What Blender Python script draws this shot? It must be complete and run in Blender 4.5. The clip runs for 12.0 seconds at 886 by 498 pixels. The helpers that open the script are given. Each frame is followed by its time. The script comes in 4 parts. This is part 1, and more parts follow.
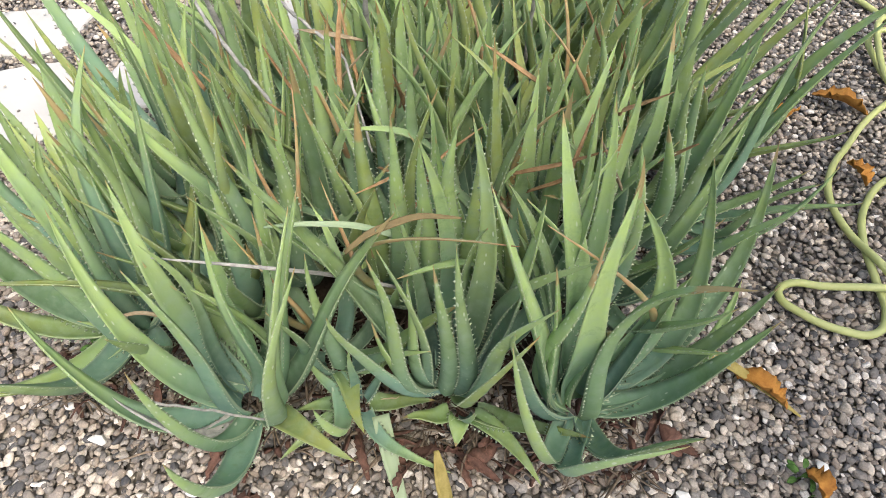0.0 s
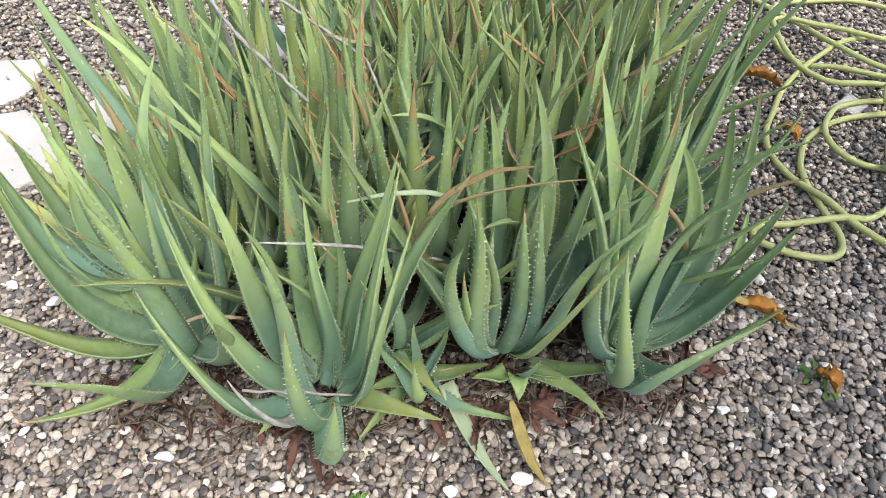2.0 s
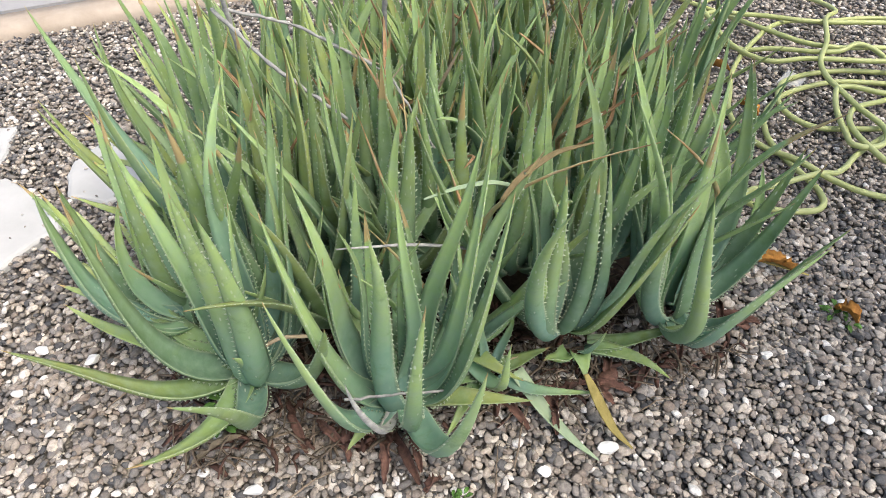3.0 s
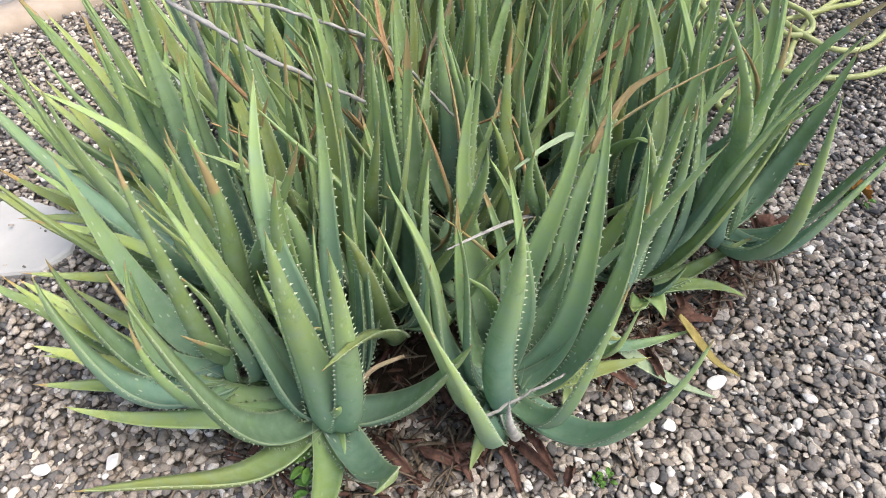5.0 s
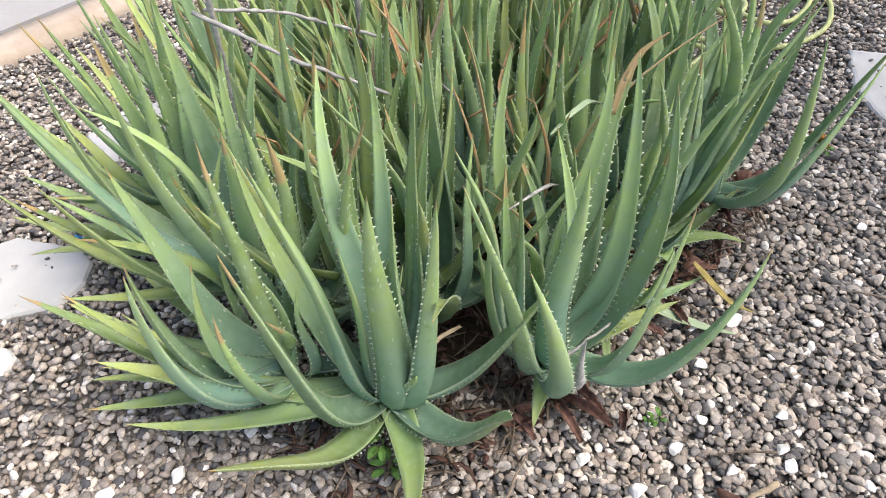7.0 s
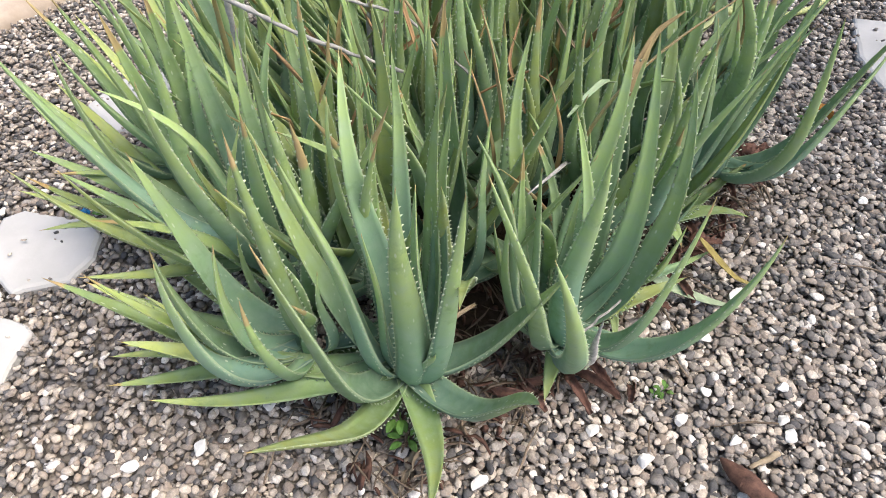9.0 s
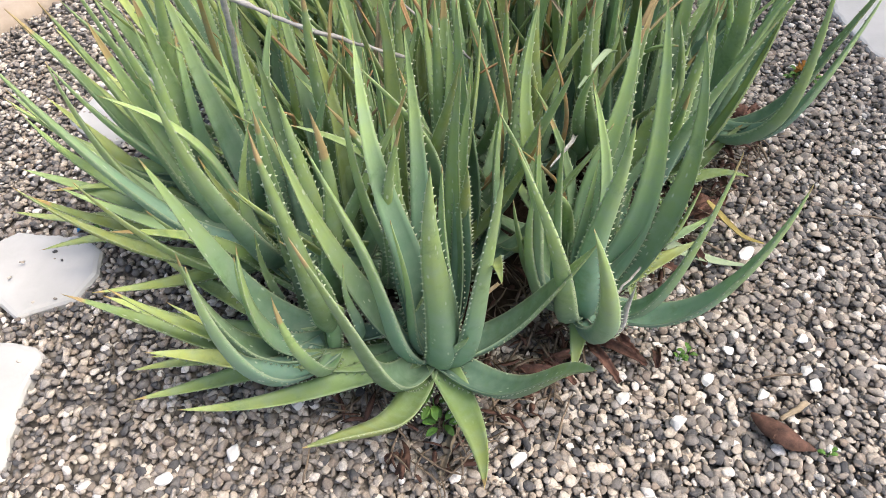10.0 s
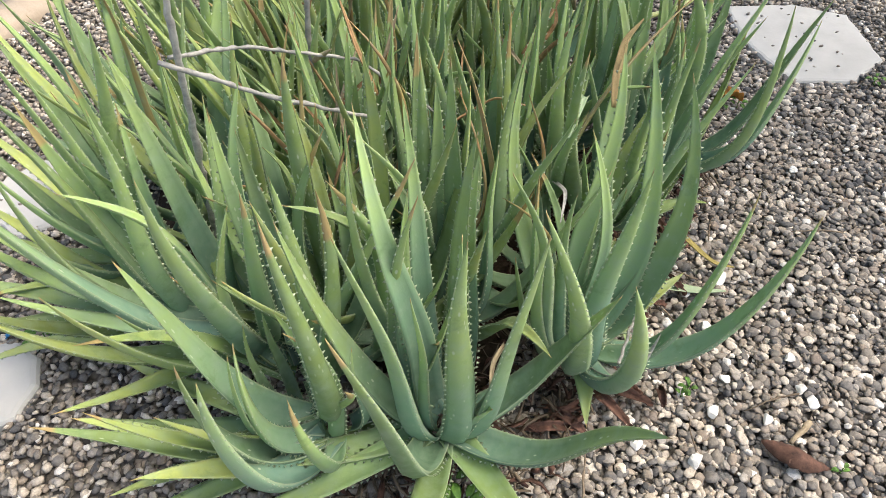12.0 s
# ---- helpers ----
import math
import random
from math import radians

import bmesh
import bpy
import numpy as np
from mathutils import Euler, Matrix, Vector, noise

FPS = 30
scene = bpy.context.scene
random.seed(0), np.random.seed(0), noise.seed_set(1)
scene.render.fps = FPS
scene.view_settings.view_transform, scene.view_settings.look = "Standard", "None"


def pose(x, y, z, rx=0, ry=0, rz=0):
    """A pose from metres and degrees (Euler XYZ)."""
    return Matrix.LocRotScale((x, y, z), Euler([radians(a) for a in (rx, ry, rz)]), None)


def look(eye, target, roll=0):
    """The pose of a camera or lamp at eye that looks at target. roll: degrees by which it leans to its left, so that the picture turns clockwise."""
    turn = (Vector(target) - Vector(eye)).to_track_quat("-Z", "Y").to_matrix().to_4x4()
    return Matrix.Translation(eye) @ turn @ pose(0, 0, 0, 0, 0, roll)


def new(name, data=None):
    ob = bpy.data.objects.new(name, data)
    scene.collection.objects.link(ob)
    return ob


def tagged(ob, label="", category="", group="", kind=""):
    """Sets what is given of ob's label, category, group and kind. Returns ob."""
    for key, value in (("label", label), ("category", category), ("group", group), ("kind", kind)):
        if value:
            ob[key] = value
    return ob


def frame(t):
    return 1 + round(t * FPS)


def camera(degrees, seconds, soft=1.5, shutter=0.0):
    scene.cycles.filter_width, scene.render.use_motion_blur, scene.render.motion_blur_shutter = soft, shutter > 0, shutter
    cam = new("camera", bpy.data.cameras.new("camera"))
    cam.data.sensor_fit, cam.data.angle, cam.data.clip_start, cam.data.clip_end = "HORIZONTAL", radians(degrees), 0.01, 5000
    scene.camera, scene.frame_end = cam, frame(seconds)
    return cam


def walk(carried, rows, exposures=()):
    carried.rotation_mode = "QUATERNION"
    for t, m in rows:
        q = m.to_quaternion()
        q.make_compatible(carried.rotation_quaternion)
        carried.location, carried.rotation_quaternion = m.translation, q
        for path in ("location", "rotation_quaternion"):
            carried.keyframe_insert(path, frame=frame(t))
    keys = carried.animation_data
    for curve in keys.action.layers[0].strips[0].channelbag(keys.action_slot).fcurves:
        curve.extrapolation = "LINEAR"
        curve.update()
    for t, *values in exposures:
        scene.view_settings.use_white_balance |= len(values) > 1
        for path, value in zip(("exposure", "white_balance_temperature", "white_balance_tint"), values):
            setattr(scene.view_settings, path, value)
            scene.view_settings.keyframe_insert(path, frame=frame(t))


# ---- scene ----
cam = camera(68.4, 12.0, soft=0.6)
PATH = [
    (0, (0.134, 0.3, 1.061), (-0.039, 1.49, -0.537), -0.8),
    (0.5, (0.145, 0.281, 1.063), (-0.054, 1.461, -0.539), -2.0),
    (1, (0.019, 0.224, 1.038), (0.028, 1.503, -0.5), -0.6),
    (1.5, (-0.095, 0.204, 1.042), (-0.003, 1.465, -0.508), -0.7),
    (2, (-0.096, 0.143, 1.047), (0.028, 1.455, -0.457), 2.2),
    (2.5, (-0.142, 0.091, 1.05), (0.012, 1.442, -0.417), 2.2),
    (3, (-0.324, 0.098, 1.021), (0.037, 1.463, -0.396), 0.7),
    (3.5, (-0.388, 0.152, 1.02), (0.028, 1.477, -0.419), 0.5),
    (3.7, (-0.398, 0.194, 1.009), (0.02, 1.528, -0.422), -0.1),
    (5.3, (-0.594, 0.315, 0.939), (0.169, 1.432, -0.534), 0.0),
    (5.5, (-0.598, 0.299, 0.942), (0.183, 1.433, -0.509), 0.6),
    (6, (-0.608, 0.256, 0.937), (0.144, 1.419, -0.505), 0.8),
    (6.5, (-0.663, 0.282, 0.931), (0.197, 1.405, -0.483), 1.7),
    (6.7, (-0.711, 0.318, 0.928), (0.164, 1.414, -0.497), -1.6),
    (8.3, (-0.785, 0.357, 0.985), (0.159, 1.336, -0.481), -1.0),
    (8.5, (-0.783, 0.36, 0.977), (0.158, 1.302, -0.515), -0.7),
    (9, (-0.764, 0.371, 0.966), (0.09, 1.353, -0.553), -1.5),
    (9.5, (-0.75, 0.37, 0.957), (0.086, 1.351, -0.572), -1.9),
    (10, (-0.817, 0.41, 0.956), (0.078, 1.329, -0.578), -4.0),
    (10.5, (-0.877, 0.447, 0.962), (0.135, 1.281, -0.548), -2.8),
    (11, (-0.863, 0.443, 0.971), (0.168, 1.335, -0.492), -2.1),
    (11.5, (-0.835, 0.447, 0.97), (0.228, 1.335, -0.473), -0.7),
    (12, (-0.845, 0.55, 0.951), (0.287, 1.294, -0.52), -1.0),
]
walk(cam, [(t, look(eye, target, roll)) for t, eye, target, roll in PATH], [(0, 1.08, 6800, 9), (2.5, 1.03, 6550, 9), (3.5, 0.96, 6550, 8), (6, 1.16, 6600, 11), (9.5, 1.14, 6700, 11), (12, 1.17, 7000, 7)])

# ---- light ----
world = bpy.data.worlds.new("sky")
scene.world = world
world.use_nodes = True
wn = world.node_tree.nodes
sky = wn.new("ShaderNodeTexSky")
sky.sky_type, sky.sun_disc = "NISHITA", False
sky.sun_elevation, sky.sun_rotation, sky.dust_density, sky.air_density = radians(61), radians(141), 5.0, 1.0
wn["Background"].inputs["Strength"].default_value = 0.135
world.node_tree.links.new(sky.outputs[0], wn["Background"].inputs["Color"])
sun = new("sun", bpy.data.lights.new("sun", "SUN"))
sun.data.energy, sun.data.angle, sun.data.color = 1.45, radians(38), (1.0, 0.94, 0.86)
sun.matrix_world = look((0.45, -0.55, 1.3), (0, 0, 0))


# ---- materials ----
class Nodes:
    """Short hand for building a node material."""

    def __init__(self, name, rough=0.6, spec=0.4):
        self.mat = bpy.data.materials.new(name)
        self.mat.use_nodes = True
        self.tree = self.mat.node_tree
        self.bsdf = self.tree.nodes["Principled BSDF"]
        self.set(self.bsdf, "Roughness", rough)
        self.set(self.bsdf, "Specular IOR Level", spec)

    def add(self, kind, **given):
        node = self.tree.nodes.new("ShaderNode" + kind)
        for key, value in given.items():
            self.set(node, key.replace("_", " "), value)
        return node

    def set(self, node, socket, value):
        inp = node.inputs[socket]
        if isinstance(value, bpy.types.NodeSocket):
            self.tree.links.new(value, inp)
        else:
            inp.default_value = value

    def mix(self, factor, a, b, blend="MIX"):
        node = self.tree.nodes.new("ShaderNodeMix")
        node.data_type, node.blend_type = "RGBA", blend
        for n, value in ((0, factor), (6, a), (7, b)):
            if isinstance(value, bpy.types.NodeSocket):
                self.tree.links.new(value, node.inputs[n])
            else:
                node.inputs[n].default_value = value if n == 0 else (*value, 1.0)
        return node.outputs[2]

    def math(self, op, a, b=0.0, c=0.0):
        node = self.tree.nodes.new("ShaderNodeMath")
        node.operation = op
        for n, value in enumerate((a, b, c)):
            if isinstance(value, bpy.types.NodeSocket):
                self.tree.links.new(value, node.inputs[n])
            else:
                node.inputs[n].default_value = value
        return node.outputs[0]

    def ramp(self, factor, *stops, ease="LINEAR"):
        node = self.tree.nodes.new("ShaderNodeValToRGB")
        node.color_ramp.interpolation = ease
        els = node.color_ramp.elements
        while len(els) < len(stops):
            els.new(0.5)
        for el, (at, colour) in zip(els, stops):
            el.position = at
            el.color = (*colour, 1.0) if isinstance(colour, tuple) else (colour, colour, colour, 1.0)
        self.tree.links.new(factor, node.inputs[0])
        return node.outputs[0]

    def noise(self, scale, detail=4.0, vector=None, rough=0.55):
        node = self.add("TexNoise", Scale=scale, Detail=detail, Roughness=rough)
        if vector is not None:
            self.set(node, "Vector", vector)
        return node.outputs["Fac"]

    def coords(self, kind="Object"):
        return self.add("TexCoord").outputs[kind]

    def bump(self, height, strength=0.3, distance=0.004):
        node = self.add("Bump", Strength=strength, Distance=distance, Height=height)
        self.set(self.bsdf, "Normal", node.outputs[0])

    def colour(self, socket):
        self.set(self.bsdf, "Base Color", socket)
        return self.mat


def aloe_skin(name, base, middle, tip, end, spots=0.8):
    """Waxy aloe leaf: colour runs from base to tip, pale flecks, faint blotches. UV 'along' is 0..1, UV 'skin' is metres."""
    n = Nodes(name, 0.55, 0.28)
    along = n.tree.nodes.new("ShaderNodeUVMap")
    along.uv_map = "along"
    skin = n.tree.nodes.new("ShaderNodeUVMap")
    skin.uv_map = "skin"
    v = n.add("SeparateXYZ", Vector=along.outputs[0]).outputs[1]
    chance = n.add("ObjectInfo").outputs["Random"]
    world_noise = n.noise(9.0, 3.0, n.coords("Object"))
    shifted = n.math("ADD", v, n.math("MULTIPLY", n.math("SUBTRACT", chance, 0.5), 0.34))
    shifted = n.math("ADD", shifted, n.math("MULTIPLY", n.math("SUBTRACT", world_noise, 0.5), 0.45))
    col = n.ramp(shifted, (0.0, base), (0.34, middle), (0.78, tip), (1.0, tip))
    # leaf to leaf variation of hue and brightness
    other = n.math("FRACT", n.math("MULTIPLY", chance, 17.31))
    col = n.mix(n.math("MULTIPLY", n.math("POWER", other, 2.0), 0.45), col, (0.235, 0.355, 0.105))
    third = n.math("FRACT", n.math("MULTIPLY", chance, 91.7))
    col = n.mix(1.0, col, n.ramp(third, (0.0, 0.68), (0.5, 1.0), (1.0, 1.2)), "MULTIPLY")
    # dull waxy bloom and darker scuffs
    bloom = n.ramp(n.noise(38.0, 5.0, skin.outputs[0]), (0.42, 0.0), (0.75, 0.5))
    col = n.mix(bloom, col, (0.27, 0.37, 0.28))
    scuff = n.ramp(n.noise(16.0, 6.0, n.coords("Object"), 0.7), (0.56, 0.0), (0.68, 0.5))
    col = n.mix(scuff, col, (0.12, 0.21, 0.08))
    patch = n.ramp(n.noise(11.0, 4.0, skin.outputs[0], 0.6), (0.56, 0.0), (0.72, 0.35))
    col = n.mix(patch, col, (0.27, 0.39, 0.13))
    # pale flecks stretched along the leaf
    stretch = n.add("Mapping", Vector=skin.outputs[0], Scale=(120.0, 45.0, 1.0))
    cell = n.add("TexVoronoi", Scale=1.0, Vector=stretch.outputs[0])
    fleck = n.ramp(cell.outputs["Distance"], (0.12, 1.0), (0.22, 0.0))
    some = n.ramp(n.add("SeparateXYZ", Vector=cell.outputs["Color"]).outputs[0], (0.45, 0.0), (0.5, spots))
    some = n.math("MULTIPLY", some, n.ramp(n.math("FRACT", n.math("MULTIPLY", chance, 43.1)), (0.3, 0.1), (0.8, 0.9)))
    col = n.mix(n.math("MULTIPLY", fleck, some), col, (0.56, 0.63, 0.50))
    # pale margin
    rim = n.math("ABSOLUTE", n.math("SUBTRACT", n.add("SeparateXYZ", Vector=along.outputs[0]).outputs[0], 0.5))
    col = n.mix(n.ramp(rim, (0.455, 0.0), (0.49, 0.55)), col, (0.42, 0.50, 0.33))
    # dried point
    col = n.mix(n.ramp(n.math("ADD", v, n.math("MULTIPLY", n.math("POWER", other, 5.0), 0.14)), (0.985, 0.0), (1.06, 0.75)), col, end)
    n.bump(n.noise(260.0, 3.0, skin.outputs[0]), 0.12, 0.002)
    n.set(n.bsdf, "Roughness", n.ramp(n.noise(45.0, 4.0, skin.outputs[0]), (0.3, 0.50), (0.7, 0.66)))
    n.set(n.bsdf, "Subsurface Weight", 0.05)
    n.set(n.bsdf, "Subsurface Radius", (0.01, 0.02, 0.005))
    return n.colour(col)


ALOE = aloe_skin("aloe_leaf", (0.134, 0.246, 0.212), (0.184, 0.316, 0.222), (0.326, 0.446, 0.176), (0.44, 0.29, 0.15))
ALOE_OLIVE = aloe_skin("aloe_leaf_olive", (0.150, 0.254, 0.140), (0.216, 0.312, 0.124), (0.340, 0.396, 0.132), (0.44, 0.28, 0.13), 0.4)
# olive skin dimmed in its colour for the shade at the clump's foot
ALOE_SHADED = aloe_skin("aloe_leaf_shaded", (0.085, 0.150, 0.075), (0.125, 0.205, 0.080), (0.205, 0.270, 0.090), (0.30, 0.20, 0.10), 0.2)
ALOE_DRY = aloe_skin("aloe_leaf_drying", (0.24, 0.26, 0.12), (0.44, 0.30, 0.15), (0.52, 0.30, 0.15), (0.34, 0.18, 0.10), 0.0)
n = Nodes("white_quartz", 0.6, 0.4)
WHITE = n.colour(n.ramp(n.noise(60.0, 5.0, n.coords()), (0.3, (0.58, 0.57, 0.54)), (0.6, (0.74, 0.74, 0.72))))
n = Nodes("aloe_tooth", 0.5)
TOOTH = n.colour(n.ramp(n.noise(200.0, 2.0, n.coords()), (0.3, (0.52, 0.60, 0.45)), (0.7, (0.40, 0.48, 0.33))))


def dead_leaf(name, dark, light, rough=0.8):
    n = Nodes(name, rough, 0.25)
    grain = n.noise(60.0, 6.0, n.coords(), 0.7)
    col = n.ramp(grain, (0.3, dark), (0.7, light))
    chance = n.add("ObjectInfo").outputs["Random"]
    col = n.mix(1.0, col, n.ramp(chance, (0.0, 0.7), (1.0, 1.25)), "MULTIPLY")
    n.bump(grain, 0.5, 0.003)
    return n.colour(col)


RUST = dead_leaf("rust_dead_leaf", (0.048, 0.028, 0.022), (0.205, 0.108, 0.080))
STRAW = dead_leaf("straw_dead_leaf", (0.22, 0.17, 0.11), (0.42, 0.35, 0.25))
ORANGE = dead_leaf("orange_dry_leaf", (0.30, 0.12, 0.025), (0.52, 0.26, 0.06))
SALMON = dead_leaf("salmon_dried_leaf", (0.26, 0.16, 0.08), (0.50, 0.32, 0.18))
YELLOW = dead_leaf("yellow_dying_leaf", (0.28, 0.23, 0.07), (0.44, 0.36, 0.13))
GREYDRY = dead_leaf("grey_dry_stalk", (0.21, 0.21, 0.205), (0.50, 0.49, 0.47))
ALOE_TAN = dead_leaf("tan_drying_leaf", (0.20, 0.16, 0.07), (0.30, 0.22, 0.11), 0.7)
WEED = dead_leaf("weed_green", (0.05, 0.13, 0.025), (0.12, 0.24, 0.05), 0.6)
TWIG = dead_leaf("brown_twig", (0.10, 0.075, 0.055), (0.24, 0.19, 0.14))
BARK = dead_leaf("tree_bark", (0.07, 0.055, 0.045), (0.19, 0.15, 0.12), 0.9)
BLUE = dead_leaf("blue_plastic", (0.01, 0.12, 0.32), (0.03, 0.25, 0.55), 0.35)


def gravel_material():
    n = Nodes("river_gravel", 0.78, 0.3)
    one = n.tree.nodes.new("ShaderNodeNewGeometry").outputs["Random Per Island"]
    col = n.ramp(one, (0.0, (0.068, 0.069, 0.074)), (0.12, (0.134, 0.130, 0.128)), (0.24, (0.250, 0.221, 0.190)), (0.34, (0.155, 0.147, 0.143)), (0.46, (0.325, 0.281, 0.235)),
                 (0.56, (0.222, 0.182, 0.152)), (0.66, (0.312, 0.294, 0.276)), (0.78, (0.422, 0.370, 0.312)), (0.93, (0.560, 0.508, 0.445)), (0.99, (0.700, 0.672, 0.640)))
    grain = n.noise(190.0, 8.0, n.coords(), 0.75)
    vein = n.noise(55.0, 3.0, n.coords())
    col = n.mix(1.0, col, n.ramp(grain, (0.30, 0.58), (0.52, 1.0), (0.70, 1.40)), "MULTIPLY")
    col = n.mix(n.ramp(vein, (0.58, 0.0), (0.68, 0.4)), col, (0.32, 0.25, 0.185))
    speck = n.add("TexVoronoi", Scale=420.0, Vector=n.coords()).outputs["Distance"]
    col = n.mix(n.ramp(speck, (0.12, 0.35), (0.2, 0.0)), col, (0.10, 0.09, 0.085))
    n.bump(grain, 0.25, 0.0015)
    return n.colour(col)


GRAVEL = gravel_material()
n = Nodes("gravel_bed", 0.9, 0.2)
cell = n.add("TexVoronoi", Scale=62.0, Vector=n.coords())
tone = n.add("SeparateXYZ", Vector=cell.outputs["Color"]).outputs[0]
col = n.ramp(tone, (0.0, (0.090, 0.088, 0.088)), (0.4, (0.225, 0.204, 0.182)), (0.8, (0.365, 0.328, 0.285)), (1.0, (0.540, 0.495, 0.440)))
col = n.mix(n.ramp(cell.outputs["Distance"], (0.30, 0.0), (0.65, 0.75)), col, (0.045, 0.040, 0.035))
n.bump(cell.outputs["Distance"], 0.6, 0.01)
BED = n.colour(col)
# near-black tones stand in for the deep shade between the leaves
n = Nodes("clump_shade_mulch", 0.95, 0.1)
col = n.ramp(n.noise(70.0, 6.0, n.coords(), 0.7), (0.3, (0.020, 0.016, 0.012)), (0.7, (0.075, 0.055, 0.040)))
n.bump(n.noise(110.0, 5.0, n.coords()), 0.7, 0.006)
SHADE_MULCH = n.colour(col)
n = Nodes("pale_flagstone", 0.75, 0.3)
col = n.ramp(n.noise(7.0, 6.0, n.coords(), 0.6), (0.3, (0.40, 0.40, 0.39)), (0.7, (0.50, 0.50, 0.49)))
col = n.mix(n.ramp(n.noise(90.0, 5.0, n.coords()), (0.62, 0.0), (0.75, 0.3)), col, (0.45, 0.43, 0.40))
n.bump(n.noise(30.0, 6.0, n.coords()), 0.25, 0.005)
FLAG = n.colour(col)
n = Nodes("concrete_path", 0.85, 0.25)
col = n.ramp(n.noise(3.0, 6.0, n.coords(), 0.65), (0.3, (0.272, 0.266, 0.259)), (0.7, (0.340, 0.338, 0.346)))
col = n.mix(n.ramp(n.noise(60.0, 5.0, n.coords()), (0.55, 0.0), (0.75, 0.35)), col, (0.245, 0.228, 0.209))
n.bump(n.noise(80.0, 5.0, n.coords()), 0.3, 0.004)
CONCRETE = n.colour(col)
n = Nodes("sandstone_kerb", 0.85, 0.25)
col = n.ramp(n.noise(6.0, 6.0, n.coords(), 0.65), (0.3, (0.30, 0.245, 0.19)), (0.7, (0.45, 0.385, 0.32)))
n.bump(n.noise(40.0, 6.0, n.coords()), 0.4, 0.006)
KERB = n.colour(col)
n = Nodes("hose_rubber", 0.42, 0.45)
col = n.ramp(n.noise(5.0, 4.0, n.coords(), 0.6), (0.3, (0.34, 0.38, 0.13)), (0.7, (0.44, 0.48, 0.21)))
col = n.mix(n.ramp(n.noise(70.0, 4.0, n.coords()), (0.60, 0.0), (0.75, 0.4)), col, (0.36, 0.39, 0.13))
HOSE = n.colour(col)


# ---- helpers ----
def mesh_of(name, verts, faces, *mats, slots=None, smooth=True):
    me = bpy.data.meshes.new(name)
    me.from_pydata([tuple(v) for v in verts], [], faces)
    for m in mats:
        me.materials.append(m)
    if slots is not None:
        me.polygons.foreach_set("material_index", slots)
    me.polygons.foreach_set("use_smooth", [smooth] * len(me.polygons))
    me.update()
    return me


def part(name, me, parent, label=""):
    ob = new(name, me)
    ob.parent = parent
    return tagged(ob, label=label)


def unit(v):
    v = np.asarray(v, float)
    return v / max(np.linalg.norm(v), 1e-9)


# ---- ground ----
def ground_sheet():
    size = 60.0
    me = mesh_of("ground", [(-size, -size, -0.011), (size, -size, -0.011), (size, size, -0.011), (-size, size, -0.011)], [(0, 1, 2, 3)], BED, smooth=False)
    tagged(new("ground", me), "dark earth under loose grey river gravel", "ground", kind="structure")


def slab(outline, height, rng, mat):
    """An irregular flagstone: broken outline, thickness and a worn upper edge."""
    pts = []
    m = len(outline)
    for i in range(m):
        a, b = np.array(outline[i]), np.array(outline[(i + 1) % m])
        steps = max(2, int(np.linalg.norm(b - a) / 0.02))
        for k in range(steps):
            p = a + (b - a) * k / steps
            pts.append(p + rng.normal(0, 0.0015, 2))
    pts = np.array(pts)
    c, k = pts.mean(0), len(pts)
    verts, faces = [], []
    for inset, z in ((0.0, -0.01), (0.0, height - 0.007), (0.004, height - 0.002), (0.012, height)):
        d = pts - c
        q = pts - d / np.linalg.norm(d, axis=1)[:, None] * inset
        verts += [(x, y, z) for x, y in q]
    for r in range(3):
        for i in range(k):
            j = (i + 1) % k
            faces.append((r * k + i, r * k + j, (r + 1) * k + j, (r + 1) * k + i))
    faces.append(tuple(3 * k + i for i in range(k)))
    return mesh_of("flagstone", verts, faces, mat, smooth=False)


ground_sheet()
rng = np.random.default_rng(4)
SLABS = [
    [(-0.885, 1.345), (-0.90, 1.395), (-0.985, 1.51), (-1.04, 1.57), (-1.13, 1.54), (-1.36, 1.42), (-1.32, 1.12), (-1.02, 1.20), (-0.955, 1.285)],
    [(-0.885, 1.455), (-0.79, 1.41), (-0.735, 1.435), (-0.70, 1.48), (-0.70, 1.54), (-0.79, 1.66), (-0.83, 1.67), (-0.89, 1.60), (-0.90, 1.54)],
    [(-1.055, 1.80), (-1.2, 1.79), (-1.45, 1.72), (-1.35, 1.56), (-1.13, 1.58), (-1.065, 1.63)],
    [(-0.55, 1.92), (-0.45, 1.965), (-0.31, 1.93), (-0.36, 1.83), (-0.49, 1.745), (-0.545, 1.77)],
    [(1.15, 0.845), (0.98, 0.75), (0.86, 0.61), (0.848, 0.575), (0.92, 0.45), (1.07, 0.405), (1.275, 0.53), (1.26, 0.68)],
    [(1.07, 1.52), (1.12, 1.475), (1.175, 1.515), (1.15, 1.575)],
]
for outline in SLABS:
    tagged(new("flagstone", slab(outline[::-1] if np.cross(np.subtract(outline[1], outline[0]), np.subtract(outline[2], outline[1])) < 0 else outline, 0.010, rng, FLAG)),
           "pale grey-white irregular flagstone lying in the gravel", "flagstone", "flagstones")


def box_mesh(name, x0, x1, y0, y1, z0, z1, mat, bevel=0.01):
    bm = bmesh.new()
    bmesh.ops.create_cube(bm, size=1.0)
    for v in bm.verts:
        v.co = ((x0 + x1) / 2 + v.co.x * (x1 - x0), (y0 + y1) / 2 + v.co.y * (y1 - y0), (z0 + z1) / 2 + v.co.z * (z1 - z0))
    bmesh.ops.bevel(bm, geom=bm.edges, offset=bevel, segments=2, affect="EDGES")
    me = bpy.data.meshes.new(name)
    bm.to_mesh(me)
    bm.free()
    me.materials.append(mat)
    return me


